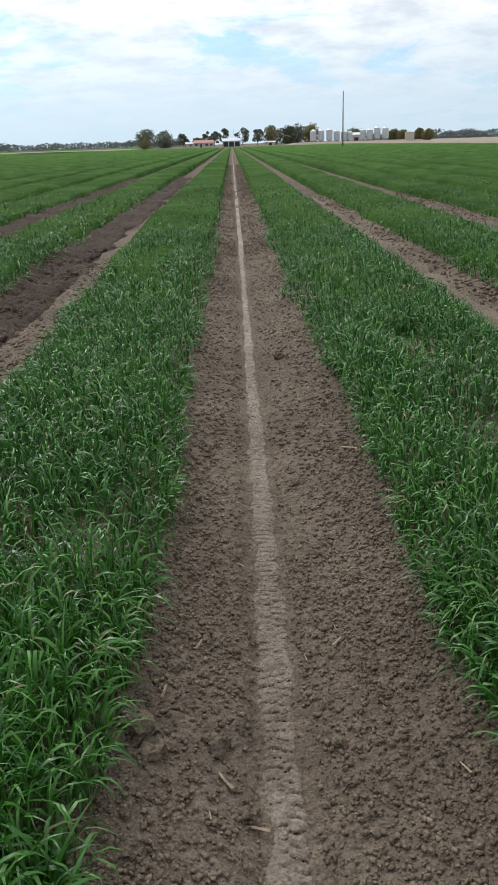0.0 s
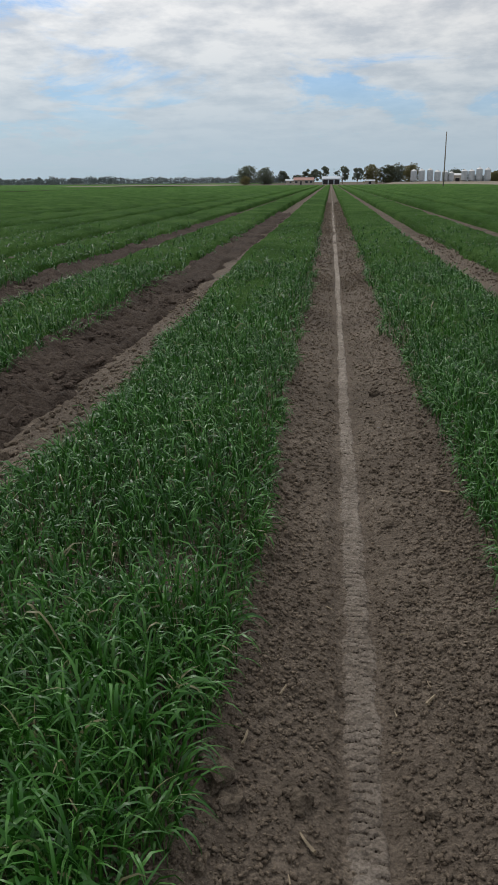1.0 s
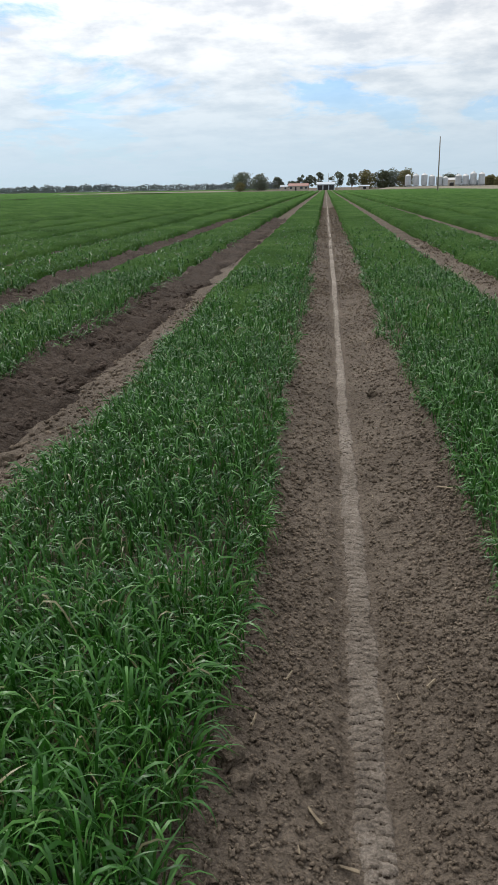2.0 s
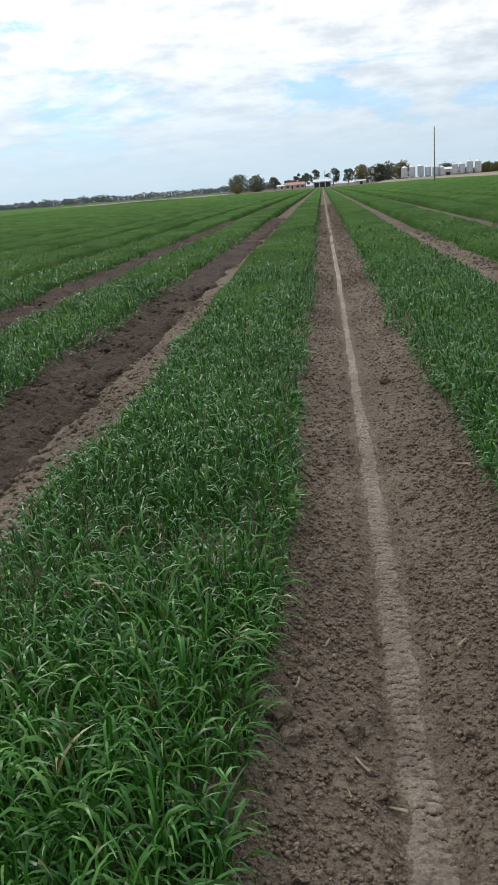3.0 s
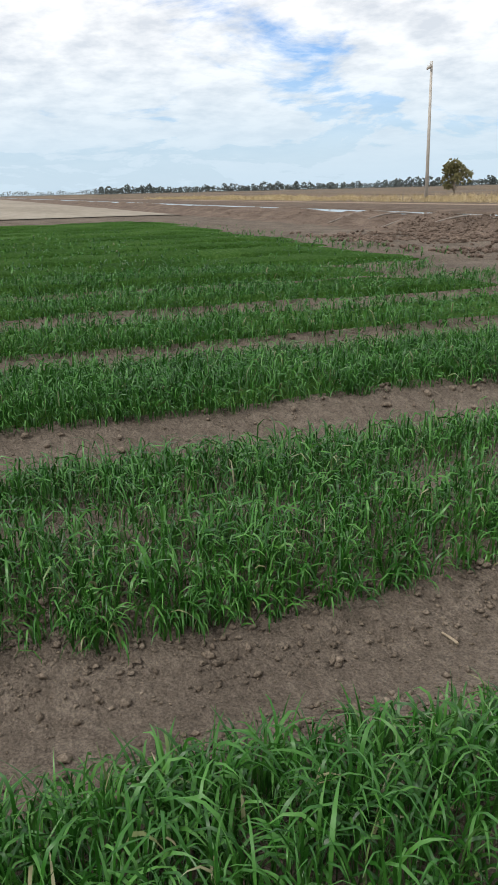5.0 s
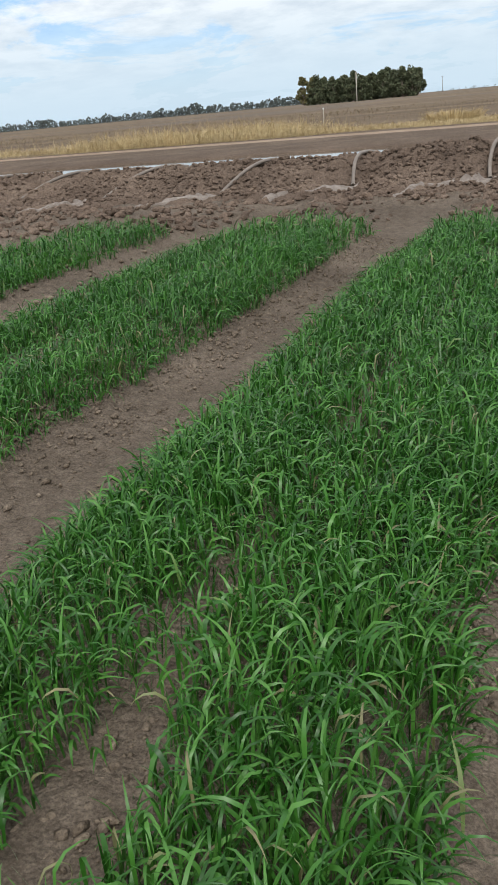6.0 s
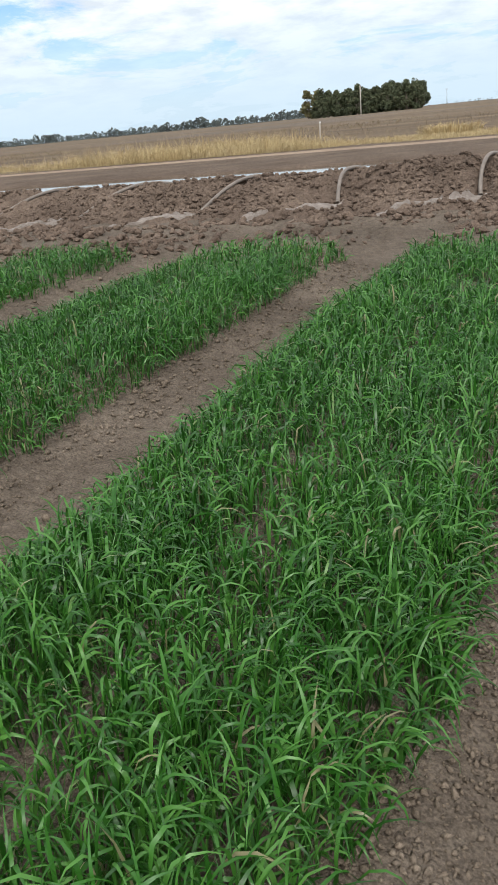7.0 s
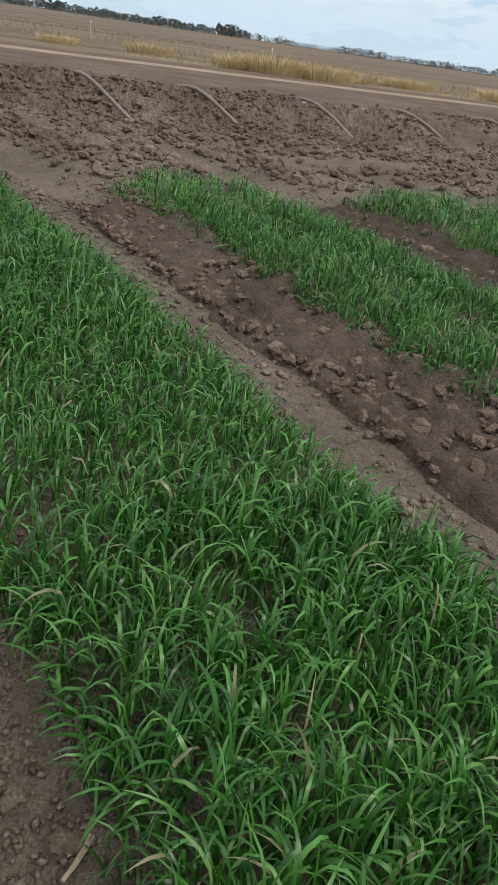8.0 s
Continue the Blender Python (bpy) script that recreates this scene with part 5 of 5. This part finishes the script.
# plantation block
for row in range(3):
    for q in range(12):
        x = 74.5 + 50 * (q + 0.5) / 12 + rng.uniform(-1.2, 1.2)
        tree(x, -352 - 6 * row + rng.uniform(-1.5, 1.5), rng.uniform(9.2, 12.8), rng.uniform(5.0, 6.4), 0.3, OLIVE if q == 11 else PINE, "dense dark green plantation tree in a tight block", "block", 34, 60, 0.50, 0.3,
             group="plantation trees")
for head, tall, wide, sh in ((174.2, 9.0, 13.0, "block"), (175.2, 10.0, 12.0, "block"), (176.1, 9.8, 12.0, "block"), (177.0, 10.2, 10.0, "block")):
    x, y = at(head, 450)
    tree(x, y, tall, wide, 2.0 if sh == "gum" else 0.3, PINE, "dark green paddock tree on the far plain", sh, 34, 110, 0.45, 0.3, group="paddock trees")


def tree_line(name, h0, h1, dist, lo, hi, spacing, gaps, label, trunks=True, seed=1, leafs=HAZED_FAR_LEAF):
    """A far row of trees: many leaf sprays on rough crowns, with gaps between."""
    r = np.random.default_rng(seed)
    verts, faces, n = [], [], 0
    head, step = h0, math.degrees(spacing / dist)
    while head < h1:
        head += step * r.uniform(0.5, 1.5)
        dd = dist * r.uniform(0.97, 1.06)
        k = float(fbm(np.array([head * 0.9]), np.array([seed * 3.1]), 3, 77)[0])
        if k < gaps:
            continue
        tall = (lo + (hi - lo) * r.uniform(0, 1) ** 1.4) * (0.6 + 0.8 * k)
        x, y = at(head, dd)
        wide = tall * (r.uniform(0.5, 1.0) if trunks else r.uniform(0.9, 1.7))
        low = tall * (0.14 if trunks else 0.0)
        m = 70 if trunks else 45
        d = r.normal(0, 1, (m, 3))
        d /= np.linalg.norm(d, axis=1)[:, None]
        p = np.array([x, y, (tall + low) / 2]) + d * np.array([wide / 2, wide / 2, (tall - low) / 2]) * r.uniform(0.5, 1.0, (m, 1)) ** 0.5
        u, w = r.normal(0, 1, (m, 3)), r.normal(0, 1, (m, 3))
        s = 0.15 * tall * r.uniform(0.6, 1.2, (m, 1))
        u, w = u / np.linalg.norm(u, axis=1)[:, None] * s, w / np.linalg.norm(w, axis=1)[:, None] * s
        v = np.stack([p - u, p - w * 0.7, p + u, p + w * 0.7], 1).reshape(-1, 3)
        e = 0.05 * tall * 0.5
        side = np.array([math.cos(radians(head)), -math.sin(radians(head)), 0]) * e
        base = np.array([x, y, -0.3])
        v = np.concatenate([v, [base - side, base + side, base + side * 0.5 + [0, 0, tall * 0.7], base - side * 0.5 + [0, 0, tall * 0.7]]])
        verts.append(v)
        faces.append(np.arange(len(v)).reshape(-1, 4) + n)
        n += len(v)
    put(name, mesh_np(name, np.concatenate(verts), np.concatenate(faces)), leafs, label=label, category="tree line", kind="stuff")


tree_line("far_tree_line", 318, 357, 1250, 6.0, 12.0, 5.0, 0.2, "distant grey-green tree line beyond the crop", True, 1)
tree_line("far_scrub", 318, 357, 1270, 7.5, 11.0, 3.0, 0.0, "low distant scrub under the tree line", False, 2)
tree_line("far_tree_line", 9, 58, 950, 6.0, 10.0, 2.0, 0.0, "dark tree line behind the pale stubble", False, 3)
tree_line("far_tree_line", 98, 160.5, 820, 5.0, 9.0, 3.6, 0.15, "distant row of gum trees across the fallow plain", True, 4, HAZED_FAR_GUM)
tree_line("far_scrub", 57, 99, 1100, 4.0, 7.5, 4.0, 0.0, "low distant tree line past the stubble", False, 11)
tree_line("far_scrub", 98, 160.5, 830, 4.0, 6.5, 2.4, 0.0, "low scrub under the distant gums", False, 5, HAZED_FAR_GUM)
tree_line("far_scrub", 178.0, 186.0, 800, 5.5, 9.0, 2.6, 0.0, "dark low scrub on the horizon", False, 6, HAZED_FAR_GUM)
tree_line("far_tree_line", 184.8, 209, 900, 6.0, 10.5, 2.8, 0.0, "distant row of gum trees on the plain's edge", True, 7, HAZED_FAR_GUM)
tree_line("far_scrub", 184.8, 232, 930, 4.5, 7.5, 2.8, 0.0, "low distant scrub on the horizon", False, 8, HAZED_FAR_GUM)
tree_line("far_tree_line", 215, 232, 900, 3.5, 7.5, 5.0, 0.3, "thin distant trees on the horizon", False, 9, HAZED_FAR_GUM)
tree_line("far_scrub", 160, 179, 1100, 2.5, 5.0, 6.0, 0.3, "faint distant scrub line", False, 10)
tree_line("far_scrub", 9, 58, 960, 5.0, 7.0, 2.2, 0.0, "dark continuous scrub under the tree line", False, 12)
